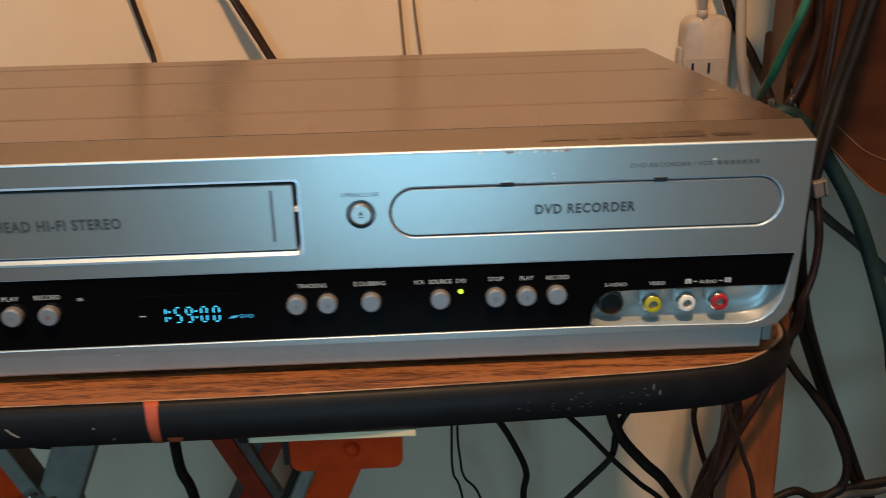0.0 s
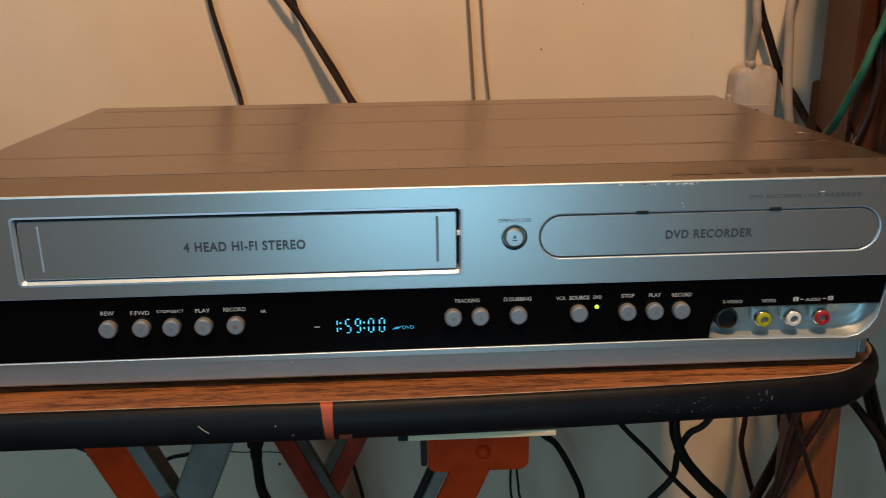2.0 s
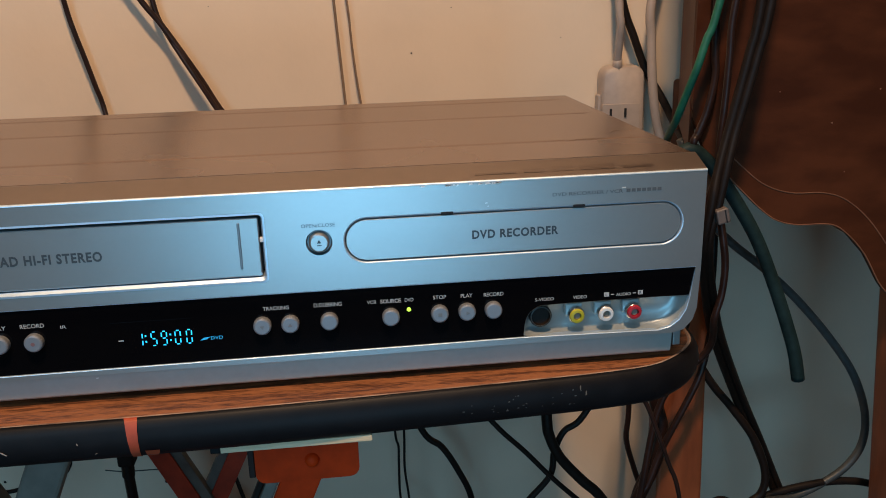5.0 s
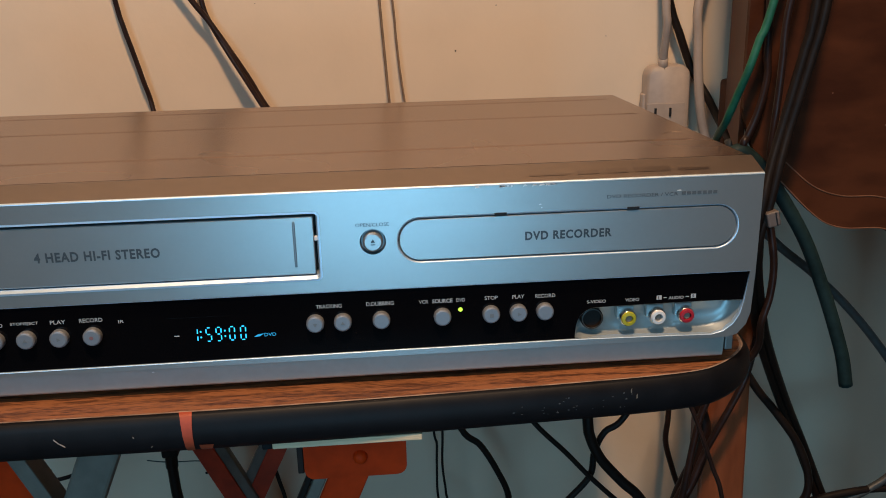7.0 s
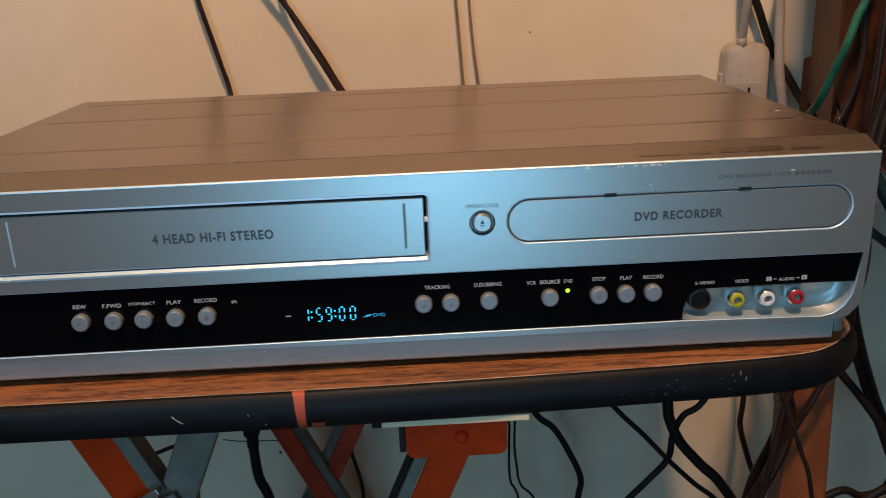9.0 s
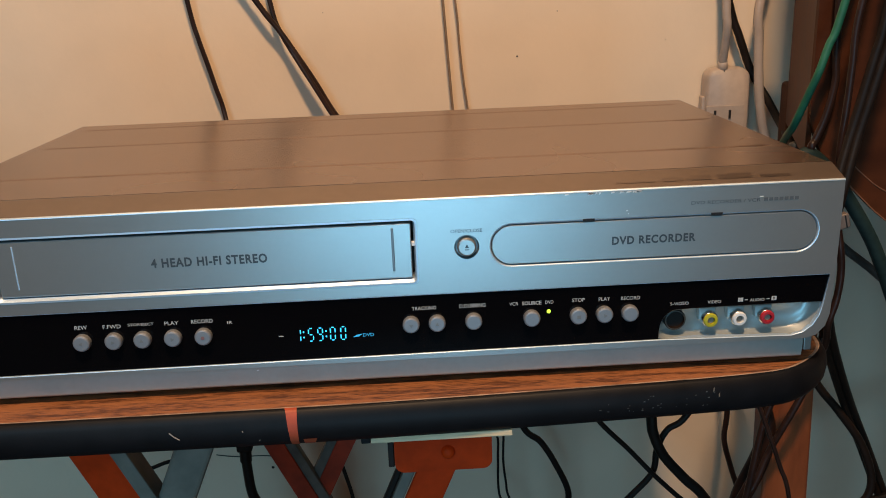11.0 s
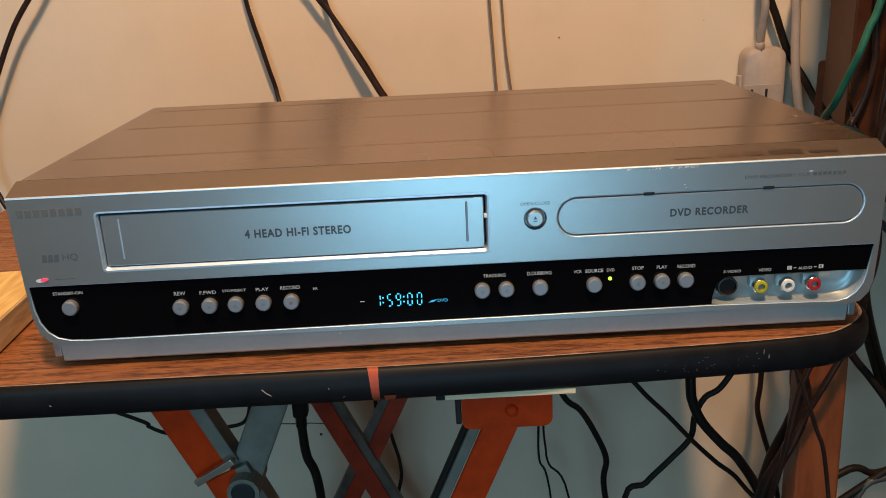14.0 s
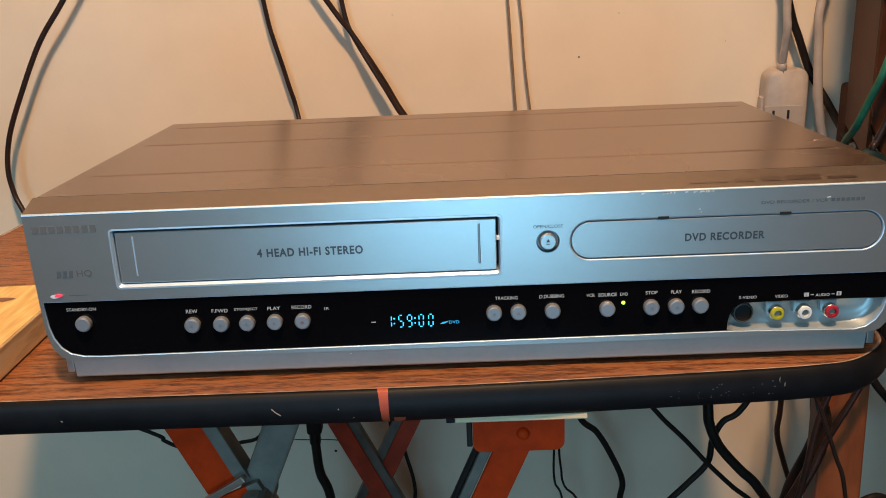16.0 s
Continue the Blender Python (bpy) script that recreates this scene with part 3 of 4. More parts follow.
# cassette flap
inner = rrect(-0.1725, 0.0182, 0.0553, 0.0834, 0.0012, 4)
part("bezel", steps([(tape_hole, -0.0002), (rrect(VX0 + 0.0009, VX1 - 0.0009, VZ0 + 0.0010, VZ1 - 0.0009, 0.0018, 4), -0.0003), (inner, 0.0012), (inner, 0.010)], fill=False), HIGHLIGHT, fascia, "bevelled silver frame round the cassette slot")
flap_loop = rrect(-0.1715, 0.0170, 0.0560, 0.0823, 0.0006, 3)
flap = part("cassette_flap", steps([(flap_loop, 0.010), (flap_loop, 0.0008), (rrect(-0.1711, 0.0166, 0.0564, 0.0819, 0.0004, 3), 0.0005)]), SILVER, vcr, "silver hinged cassette flap, closed")
# Twin ridges: one coloured as lit, the other as shaded.
part("flap_ridge", box(-0.1634, -0.1626, 0.0001, 0.0009, 0.0595, 0.0803, 0.0003), HIGHLIGHT, flap)
part("flap_ridge", box(0.0079, 0.0091, 0.0002, 0.0009, 0.0595, 0.0803, 0.0003), SHADE, flap)
part("flap_hinge", box(0.0171, 0.0186, 0.0004, 0.003, 0.0712, 0.0732, 0.0003), WHITE, flap)
part("lettering", words("4 HEAD HI-FI STEREO", -0.1020, -0.0492, 0.0669, 0.0714, 0.0003, 0.034), INK, flap)

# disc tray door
part("door_surround", lip(dvd_hole, 0.0007, 0.0007, -0.0001), HIGHLIGHT, fascia, "bevel round the tray door, coloured as a highlight", smooth=True)
door_loop = rrect(0.0540, 0.2066, 0.0600, 0.0789, 0.0094, 10)
door = part("tray_door", steps([(door_loop, 0.010), (door_loop, 0.0008), (rrect(0.0544, 0.2062, 0.0604, 0.0785, 0.0090, 10), 0.0003)]), SILVER, vcr, "silver rounded disc tray door, closed")
part("lettering", words("DVD RECORDER", 0.1100, 0.1492, 0.0670, 0.0711, 0.0001, 0.034), INK, door)
for x in (0.0963, 0.1558):
    part("notch", box(x, x + 0.0054, -0.0004, 0.002, 0.0793, 0.0803), GAP, fascia)

# open and close key
# The ring's darker silver stands in for shade in the recess.
part("button_well", steps([(open_hole, -0.0001), (disc_loop(0.0425, 0.0697, 0.0052, 24), 0.002), (disc_loop(0.0425, 0.0697, 0.0040, 24), 0.002)], fill=False), SHADE, fascia, "recessed ring round the open key")


def button(x, z, r, y=-0.0026, mat=BUTTON, label=""):
    rings = [(disc_loop(x, z, r, 20), 0.004), (disc_loop(x, z, r, 20), y + 0.0009), (disc_loop(x, z, r * 0.93, 20), y + 0.0003), (disc_loop(x, z, r * 0.80, 20), y)]
    return part("button", steps(rings), mat, vcr, label)


def mark(name, pts, y, mat, parent):
    bm = bmesh.new()
    bm.faces.new([bm.verts.new((x, y, z)) for x, z in pts])
    return part(name, bm, mat, parent)


def triangle(x, z, s, way):
    turn = {"up": 90, "down": -90, "right": 0, "left": 180}[way]
    return [(x + s * math.cos(radians(turn + a)), z + s * math.sin(radians(turn + a))) for a in (0, 120, 240)]


key = button(0.0425, 0.0697, 0.0045, -0.0012, SILVER, "round silver open key")
mark("symbol", triangle(0.0425, 0.0702, 0.0011, "up"), -0.0014, INK, key)
mark("symbol", [(0.0415, 0.0685), (0.0435, 0.0685), (0.0435, 0.0689), (0.0415, 0.0689)], -0.0014, INK, key)
part("lettering", words("OPEN/CLOSE", 0.0352, 0.0498, 0.0767, 0.0783, -0.0002), INK_PALE, fascia)

# black control strip
strip_loop = [(-0.2137, 0.0480), (-0.2132, 0.034), (-0.2117, 0.0272), (-0.2086, 0.0217), (-0.2038, 0.0180), (-0.1970, 0.0164), (-0.1880, 0.0160), (0.1336, 0.0172), (0.1338, 0.0230), (0.1346, 0.0270), (0.1364, 0.0300), (0.1392, 0.0321), (0.1430, 0.0331), (0.2136, 0.0334), (0.2152, 0.0480)]
strip = part("control_strip", plate(strip_loop, [], 0.0007, 0.0085), BLACK, vcr, "glossy black control strip with silver keys")
part("strip_surround", lip(strip_hole, 0.0004, 0.0005, -0.0001), HIGHLIGHT, fascia, "thin edge round the strip, coloured as a highlight", smooth=True)

for x, text, x0, x1, z0, z1, sym in (
    (-0.1939, "STANDBY-ON", -0.2020, -0.1870, 0.0420, 0.0437, ""),
    (-0.1385, "REW", -0.1414, -0.1356, 0.0386, 0.0406, "left"),
    (-0.1239, "F.FWD", -0.1284, -0.1201, 0.0384, 0.0403, "right"),
    (-0.1106, "STOP/EJECT", -0.1168, -0.1049, 0.0387, 0.0404, "up"),
    (-0.0965, "PLAY", -0.0999, -0.0934, 0.0387, 0.0405, "right"),
    (-0.0823, "RECORD", -0.0875, -0.0775, 0.0388, 0.0407, "dot"),
    (0.0150, "", 0, 0, 0, 0, "down"),
    (0.0273, "TRACKING", 0.0157, 0.0271, 0.0396, 0.0414, "up"),
    (0.0446, "D.DUBBING", 0.0381, 0.0505, 0.0396, 0.0415, ""),
    (0.0722, "SOURCE", 0.0678, 0.0770, 0.0393, 0.0412, ""),
    (0.0944, "STOP", 0.0916, 0.0976, 0.0396, 0.0414, "square"),
    (0.1069, "PLAY", 0.1043, 0.1097, 0.0395, 0.0413, "right"),
    (0.1191, "RECORD", 0.1149, 0.1240, 0.0393, 0.0411, ""),
):
    z = 0.0354 if text == "STANDBY-ON" else 0.0325 if x < 0 else 0.0330
    b = button(x, z, 0.0040, label="round silver key")
    if sym in ("left", "right", "up", "down"):
        mark("symbol", triangle(x, z, 0.0011, sym), -0.0028, SYMBOL, b)
    elif sym == "square":
        mark("symbol", [(x - 0.0009, z - 0.0009), (x + 0.0009, z - 0.0009), (x + 0.0009, z + 0.0009), (x - 0.0009, z + 0.0009)], -0.0028, SYMBOL, b)
    elif sym == "dot":
        mark("symbol", disc_loop(x, z, 0.0009, 10), -0.0028, DOT, b)
    if text:
        part("lettering", words(text, x0, x1, z0, z1, 0.0005, 0.02 if text == "SOURCE" else 0.006), WHITE_INK, strip)
for text, x0, x1, z0, z1 in (("VCR", 0.0618, 0.0660, 0.0394, 0.0411), ("DVD", 0.0788, 0.0827, 0.0394, 0.0411), ("IR", -0.0709, -0.0684, 0.0377, 0.0391), ("S-VIDEO", 0.1387, 0.1476, 0.0353, 0.0368), ("VIDEO", 0.1567, 0.1632, 0.0352, 0.0368), ("AUDIO", 0.1771, 0.1842, 0.0352, 0.0367)):
    part("lettering", words(text, x0, x1, z0, z1, 0.0005, 0.006), WHITE_INK, strip)
for x, t in ((0.1714, "L"), (0.1876, "R")):
    mark("label_box", [(x, 0.0353), (x + 0.0024, 0.0353), (x + 0.0024, 0.0374), (x, 0.0374)], 0.0005, WHITE_INK, strip)
    part("lettering", words(t, x + 0.0007, x + 0.0017, 0.0356, 0.0371, 0.0003), BLACK, strip)
for x in (0.1746, 0.1851):
    mark("dash", [(x, 0.0360), (x + 0.0016, 0.0360), (x + 0.0016, 0.0364), (x, 0.0364)], 0.0005, WHITE_INK, strip)
mark("dash", [(-0.0476, 0.0298), (-0.0453, 0.0298), (-0.0453, 0.0303), (-0.0476, 0.0303)], 0.0005, WHITE_INK, strip)
part("power_lamp", steps([(disc_loop(0.0805, 0.0356, 0.0011, 12), 0.001), (disc_loop(0.0805, 0.0356, 0.0009, 12), 0.0003)]), LED_GREEN, strip, "small lit green lamp")
bm = steps([([(x, 0.0509 + (z - 0.0509) * 0.42) for x, z in disc_loop(-0.2044, 0.0509, 0.0022, 16)], 0.001), ([(x, 0.0509 + (z - 0.0509) * 0.40) for x, z in disc_loop(-0.2043, 0.0509, 0.0018, 16)], -0.0007)])
part("standby_lamp", bm, LED_RED, fascia, "small lit red standby lamp")
# White patch painted as the highlight beside the red lamp.
mark("lamp_highlight", [(x, 0.0505 + (z - 0.0509) * 0.45) for x, z in disc_loop(-0.2062, 0.0509, 0.0024, 12)], -0.0003, WHITE, fascia)

# clock display: seven-segment figures
SEG = {"0": "abcdef", "1": "bc", "5": "acdfg", "9": "abcdfg"}


def segment_bar(x0, z0, x1, z1, w, lean):
    horizontal = abs(x1 - x0) > abs(z1 - z0)
    pts = [(x0, z0 - w / 2), (x1, z0 - w / 2), (x1, z0 + w / 2), (x0, z0 + w / 2)] if horizontal else [(x0 - w / 2, z0), (x0 + w / 2, z0), (x0 + w / 2, z1), (x0 - w / 2, z1)]
    return [(x + lean * (z - 0.0268), z) for x, z in pts]


display = part("display_window", plate([(-0.050, 0.0235), (0.001, 0.0235), (0.001, 0.0385), (-0.050, 0.0385)], [], 0.0006, 0.0009), BLACK, vcr, "dark window with lit blue clock figures")
lean, H, W, S = 0.02, 0.0064, 0.0022, 0.00052
Z0 = 0.0269
for ch, x in zip("1:59:00", (-0.0377, -0.0362, -0.0336, -0.0292, -0.0256, -0.0233, -0.0184)):
    bm = bmesh.new()
    if ch == ":":
        for zz in (Z0 + 0.0016, Z0 + 0.0043):
            bm.faces.new([bm.verts.new((x + a, 0.0004, zz + b)) for a, b in ((0, 0), (0.0007, 0), (0.0007, 0.0008), (0, 0.0008))])
    else:
        spots = {"a": (0.0005, H, W - 0.0005, H), "g": (0.0005, H / 2, W - 0.0005, H / 2), "d": (0.0005, 0, W - 0.0005, 0), "f": (0, H / 2 + 0.0006, 0, H - 0.0005), "b": (W, H / 2 + 0.0006, W, H - 0.0005), "e": (0, 0.0005, 0, H / 2 - 0.0006), "c": (W, 0.0005, W, H / 2 - 0.0006)}
        start = x - W + 0.0003 if ch == "1" else x
        for s in SEG[ch]:
            a, b, c, d = spots[s]
            bm.faces.new([bm.verts.new((px, 0.0004, pz)) for px, pz in segment_bar(start + a, Z0 + b, start + c, Z0 + d, S, lean)])
    part("colon" if ch == ":" else "figure", bm, CYAN, display, "lit blue figure")
mark("disc_symbol", [(-0.0128, 0.0277), (-0.0100, 0.0280), (-0.0082, 0.0292), (-0.0110, 0.0289)], 0.0004, CYAN_DIM, display)
part("lettering", words("DVD", -0.0080, -0.0028, 0.0278, 0.0294, 0.0004, 0.0), CYAN_DIM, display)

# jack recess
def rounded(loop):
    """A loop with its corners cut twice, so that curves read as smooth."""
    for _ in range(2):
        loop = [tuple((1 - t) * a + t * b for a, b in zip(p, q)) for p, q in zip(loop, loop[1:] + loop[:1]) for t in (0.25, 0.75)]
    return loop


rec_loop = rounded([(0.1330, 0.0166), (0.1334, 0.0230), (0.1342, 0.0272), (0.1361, 0.0304), (0.1390, 0.0326), (0.1428, 0.0336), (0.2140, 0.0339), (0.2136, 0.0320), (0.2120, 0.0262), (0.2092, 0.0210), (0.2045, 0.0175), (0.1985, 0.0161), (0.1900, 0.0163)])


def shrunk(loop, cx, cz, kx, kz):
    return [(cx + (x - cx) * kx, cz + (z - cz) * kz) for x, z in loop]


cx, cz = 0.171, 0.0250
recess = part("jack_recess", steps([(shrunk(rec_loop, cx, cz, 0.995, 0.985), 0.0003), (shrunk(rec_loop, cx, cz, 0.985, 0.93), 0.0010), (shrunk(rec_loop, cx, cz, 0.93, 0.80), 0.0060), (shrunk(rec_loop, cx, cz, 0.86, 0.66), 0.0078)]), RECESS, vcr, "glossy silver recess with input sockets", smooth=True)
bm = steps([(disc_loop(0.1419, 0.0270, 0.0053, 24), 0.0076), (disc_loop(0.1419, 0.0270, 0.0053, 24), 0.0026), (disc_loop(0.1419, 0.0270, 0.0046, 24), 0.0022), (disc_loop(0.1419, 0.0270, 0.0042, 24), 0.0040)])
part("round_socket", bm, RUBBER, recess, "round black socket")
part("socket_rim", steps([(disc_loop(0.1419, 0.0270, 0.0049, 24), 0.0022), (disc_loop(0.1419, 0.0270, 0.0044, 24), 0.0019)], fill=False), GREYRUB, recess)
for x, mat, label in ((0.1590, YELLOW, "yellow input jack"), (0.1730, WHITE, "white input jack"), (0.1866, RED, "red input jack")):
    z = 0.0263
    part("jack_housing", box(x - 0.0050, x + 0.0035, 0.0045, 0.0078, z - 0.001, z + 0.0052, 0.0006), RECESS, recess)
    part("jack_collar", steps([(disc_loop(x, z, 0.0039, 20), 0.0078), (disc_loop(x, z, 0.0039, 20), 0.0022), (disc_loop(x, z, 0.0035, 20), 0.0018)], fill=False), STEEL, recess, smooth=True)
    j = part("jack", steps([(disc_loop(x, z, 0.0035, 20), 0.006), (disc_loop(x, z, 0.0035, 20), 0.0012), (disc_loop(x, z, 0.0031, 20), 0.0005), (disc_loop(x, z, 0.0019, 20), 0.0004), (disc_loop(x, z, 0.0017, 20), 0.0030)], fill=False), mat, recess, label)
    part("pin", steps([(disc_loop(x, z, 0.0017, 14), 0.0030), (disc_loop(x, z, 0.0015, 14), 0.0014), (disc_loop(x, z, 0.0008, 14), 0.0016)]), GREYSTEEL, j)

# printed marks: the maker's name, badges and model line as plain bars
random.seed(2)
for k in range(8):
    x0 = -0.2116 + k * 0.0041
    part("name_bar", plate([(x0, 0.0836), (x0 + 0.0029, 0.0836), (x0 + 0.0029, 0.0872), (x0, 0.0872)], [], -0.0002, 0.0), NAME_INK, fascia)
for k in range(3):
    x0 = -0.2036 + k * 0.0030
    mark("badge_bar", [(x0, 0.0601), (x0 + 0.0022, 0.0601), (x0 + 0.0026, 0.0638), (x0 + 0.0006, 0.0638)], -0.0002, INK_PALE, fascia)
part("lettering", words("HQ", -0.1932, -0.1856, 0.0600, 0.0640, -0.0002, 0.0), NAME_INK, fascia)
mark("thin_line", [(-0.199, 0.0507), (-0.189, 0.0507), (-0.189, 0.0509), (-0.199, 0.0509)], -0.0002, INK_PALE, fascia)
part("lettering", words("DVD RECORDER / VCR", 0.1464, 0.1786, 0.0846, 0.0862, -0.0002), INK_PALE, fascia)
for k in range(7):
    x0 = 0.1802 + k * 0.0024
    mark("model_bar", [(x0, 0.0848), (x0 + 0.0018, 0.0848), (x0 + 0.0018, 0.0863), (x0, 0.0863)], -0.0002, INK_PALE, fascia)
for x0, x1, k in ((0.1126, 0.1310, 0.35), (0.1345, 0.1440, 0.7), (0.1478, 0.1572, 1.0), (0.1602, 0.1764, 1.0), (0.1800, 0.1940, 0.5)):
    bm = bmesh.new()
    y0, y1 = 0.0045, 0.0045 + 0.0040 * k
    up = lambda y: 0.0939 + (y - 0.0016) * (0.0044 / 0.0129) + 0.0002
    bm.faces.new([bm.verts.new(v) for v in ((x0, y0, up(y0)), (x1, y0, up(y0)), (x1, y1, up(y1)), (x0, y1, up(y1)))])
    part("badge_bar", bm, TOP_INK, trim, "faded printed badge")
for pts in (((0.1970, 0.0785), (0.2010, 0.0830), (0.2050, 0.0845), (0.2100, 0.0805)), ((0.1676, 0.0617), (0.1700, 0.0622), (0.1725, 0.0623))):
    part("scratch", tube(smooth_path([(x, y, 0.09855) for x, y in pts], 4), 0.00010, 5), WORN, vcr, "fine pale scratch")
random.seed(9)
for k in range(14):
    x = random.choice((random.uniform(0.085, 0.125), random.uniform(0.10, 0.118)))
    w = random.uniform(0.0006, 0.003)
    mark("wear_spot", [(x, 0.0917 - random.uniform(0, 0.0006)), (x + w, 0.0920), (x + w * 0.7, 0.0926), (x + 0.1 * w, 0.0925)], -0.00015, WHITE, fascia)
for x, z, w in ((0.116, 0.083, 0.0012), (0.117, 0.0815, 0.0006), (-0.060, 0.012, 0.0012), (0.178, 0.0866, 0.002)):
    mark("wear_spot", [(x, z), (x + w, z + 0.0002), (x + w * 0.8, z + 0.0007), (x, z + 0.0005)], -0.0003 if z > 0.02 else 0.0026, WHITE, fascia)

# ---- on the table beside the recorder ----
board = thing("pine_board", -0.29, 0.04, 0.0, "yellow pine board offcut lying on the table", "board")
m = Matrix.Translation((-0.2479, 0.0, 0.0)) @ Matrix.Rotation(radians(2.0), 4, "Z")
bm = box(-0.12, 0.0, -0.012, 0.118, 0.0008, 0.0172, 0.0008)
bmesh.ops.transform(bm, matrix=m, verts=bm.verts)
core = part("board_core", bm, PINE_END, board, "pale sawn edges")
bm = box(-0.119, -0.0008, -0.0112, 0.1172, 0.0170, 0.0176)
bmesh.ops.transform(bm, matrix=m, verts=bm.verts)
part("board_face", bm, PINE, board, "yellow planed pine face with a knot")
bm = bmesh.new()
bm.faces.new([bm.verts.new((-0.286 + 0.009 * math.cos(a) * (1 + 0.2 * math.sin(3 * a)), 0.090 + 0.004 * math.sin(a), 0.0178)) for a in [2 * math.pi * k / 14 for k in range(14)]])
part("knot", bm, CHERRY_EDGE, board, "dark knot in the pine")

# ---- outlet tap on the wall ----
tap = thing("outlet_tap", 0.308, 0.42, 0.02, "beige multi-outlet tap hanging on its cord by the wall", "outlet")
tap_loop = rrect(0.2968, 0.3385, 0.012, 0.1015, 0.0105, 8)
body = part("body", steps([(tap_loop, 0.436), (tap_loop, 0.4275), (shrunk(tap_loop, 0.3177, 0.058, 0.985, 0.993), 0.4245), (shrunk(tap_loop, 0.3177, 0.058, 0.955, 0.978), 0.4215), (shrunk(tap_loop, 0.3177, 0.058, 0.89, 0.950), 0.4195)]), BEIGE, tap, smooth=True)
part("face_plate", steps([(rrect(0.2970, 0.3330, 0.016, 0.0670, 0.001, 2), 0.4205), (rrect(0.2973, 0.3327, 0.0163, 0.0667, 0.001, 2), 0.4183)]), BEIGE, tap)
for zz in (0.0590, 0.030):
    for x in (0.3050, 0.3190):
        part("slot", box(x - 0.0010, x + 0.0010, 0.4172, 0.4183, zz - 0.0042, zz + 0.0038), GAP, tap)
part("side_lug", box(0.2942, 0.2974, 0.424, 0.434, 0.0600, 0.0755, 0.0012), BEIGE, tap)
part("neck", tube([Vector((0.3122, 0.4240, 0.0975)), Vector((0.3119, 0.4235, 0.1030)), Vector((0.3114, 0.4225, 0.1075))], 0.0045, 14), BEIGE, tap, smooth=True)

# ---- wooden stand ----
stand = thing("wooden_stand", 0.40, 0.21, FZ, "dark cherry wooden stand with a scalloped apron", "stand")
scallop = [(0.2945, 0.078), (0.3000, 0.0650), (0.3103, 0.0530), (0.3325, 0.0307), (0.345, 0.0190), (0.357, 0.0105), (0.3724, 0.0062), (0.3983, 0.0049), (0.4121, -0.0032), (0.4271, -0.0192), (0.441, -0.0419), (0.4500, -0.0520), (0.456, -0.0560), (0.50, -0.058), (0.56, -0.056)]
apron = [*scallop, (0.80, -0.056), (0.80, 0.52), (0.2905, 0.52), (0.2905, 0.13), (0.2905, 0.100), (0.2915, 0.086)]
part("apron", plate(apron, [], 0.195, 0.1985), CHERRY, stand, "scalloped front panel with a scribed line")
line = [(0.3170, 0.0600), (0.3223, 0.0565), (0.3443, 0.0381), (0.3659, 0.0300), (0.3914, 0.0285), (0.4092, 0.0221), (0.4283, 0.0063), (0.4482, -0.0184), (0.458, -0.030)]
def border_mesh(upper, lower, n=36):
    """A sloping border between two curves: flush above, proud below."""
    def even(points):
        p = smooth_path([(x, 0, z) for x, z in points])
        return [p[min(len(p) - 1, round(k * (len(p) - 1) / n))] for k in range(n + 1)]
    bm = bmesh.new()
    rows = []
    for a, b in zip(even(upper), even(lower)):
        rows.append([bm.verts.new(v) for v in ((a.x, 0.1949, a.z), (b.x, 0.1942, b.z + 0.0006), (b.x, 0.1945, b.z), (b.x, 0.1986, b.z))])
    for a, b in zip(rows, rows[1:]):
        for k in range(3):
            bm.faces.new((a[k], b[k], b[k + 1], a[k + 1]))
    return bm


part("apron_border", border_mesh([(0.2890, 0.094), (0.300, 0.0790), *line, (0.470, -0.040)], scallop[:13]), CHERRY, stand, "reddish routed border along the scalloped edge")
part("scribed_line", tube(smooth_path([(x, 0.1948, z) for x, z in line]), 0.00045, 6), CHERRY_EDGE, stand, "pale scribed line")
part("worn_edge", tube(smooth_path([(x, 0.1943, z + 0.0002) for x, z in scallop[2:12]]), 0.0005, 6), CHERRY_EDGE, stand, "worn pale lower edge")


def slab(corners, z0, z1, bevel=0.0):
    """An upright prism over a plan outline."""
    bm = bmesh.new()
    a, b = ([bm.verts.new((x, y, z)) for x, y in corners] for z in (z0, z1))
    ring_faces(bm, a, b)
    bm.faces.new(a)
    bm.faces.new(b)
    if bevel:
        bmesh.ops.bevel(bm, geom=bm.edges[:], offset=bevel, segments=2, affect="EDGES", profile=0.5)
    return bm


# Unseen above the moulding; this height keeps bulb light off the wall behind.
part("stand_top", slab(((0.280, 0.185), (0.82, 0.185), (0.82, 0.37), (0.334, 0.37)), 0.52, 0.54, 0.003), CHERRY, stand)
part("side_panel", slab(((0.2905, 0.1988), (0.2945, 0.1988), (0.3485, 0.352), (0.3435, 0.352)), 0.060, 0.5196, 0.0006), CHERRY, stand, "dark side panel set at an angle")
part("moulding", box(0.2880, 0.80, 0.1905, 0.1949, 0.1735, 0.198, 0.0015), CHERRY_TOP, stand, "tan moulding across the panel")
part("moulding", slab(((0.2864, 0.1905), (0.2903, 0.1990), (0.3433, 0.353), (0.3330, 0.353)), 0.1700, 0.1940, 0.0012), CHERRY_TOP, stand, "tan moulding round the side")
part("corner_block", box(0.3452, 0.3610, 0.3525, 0.372, 0.0, 0.0935, 0.0035, 3), CHERRY, stand, "small rounded corner block")


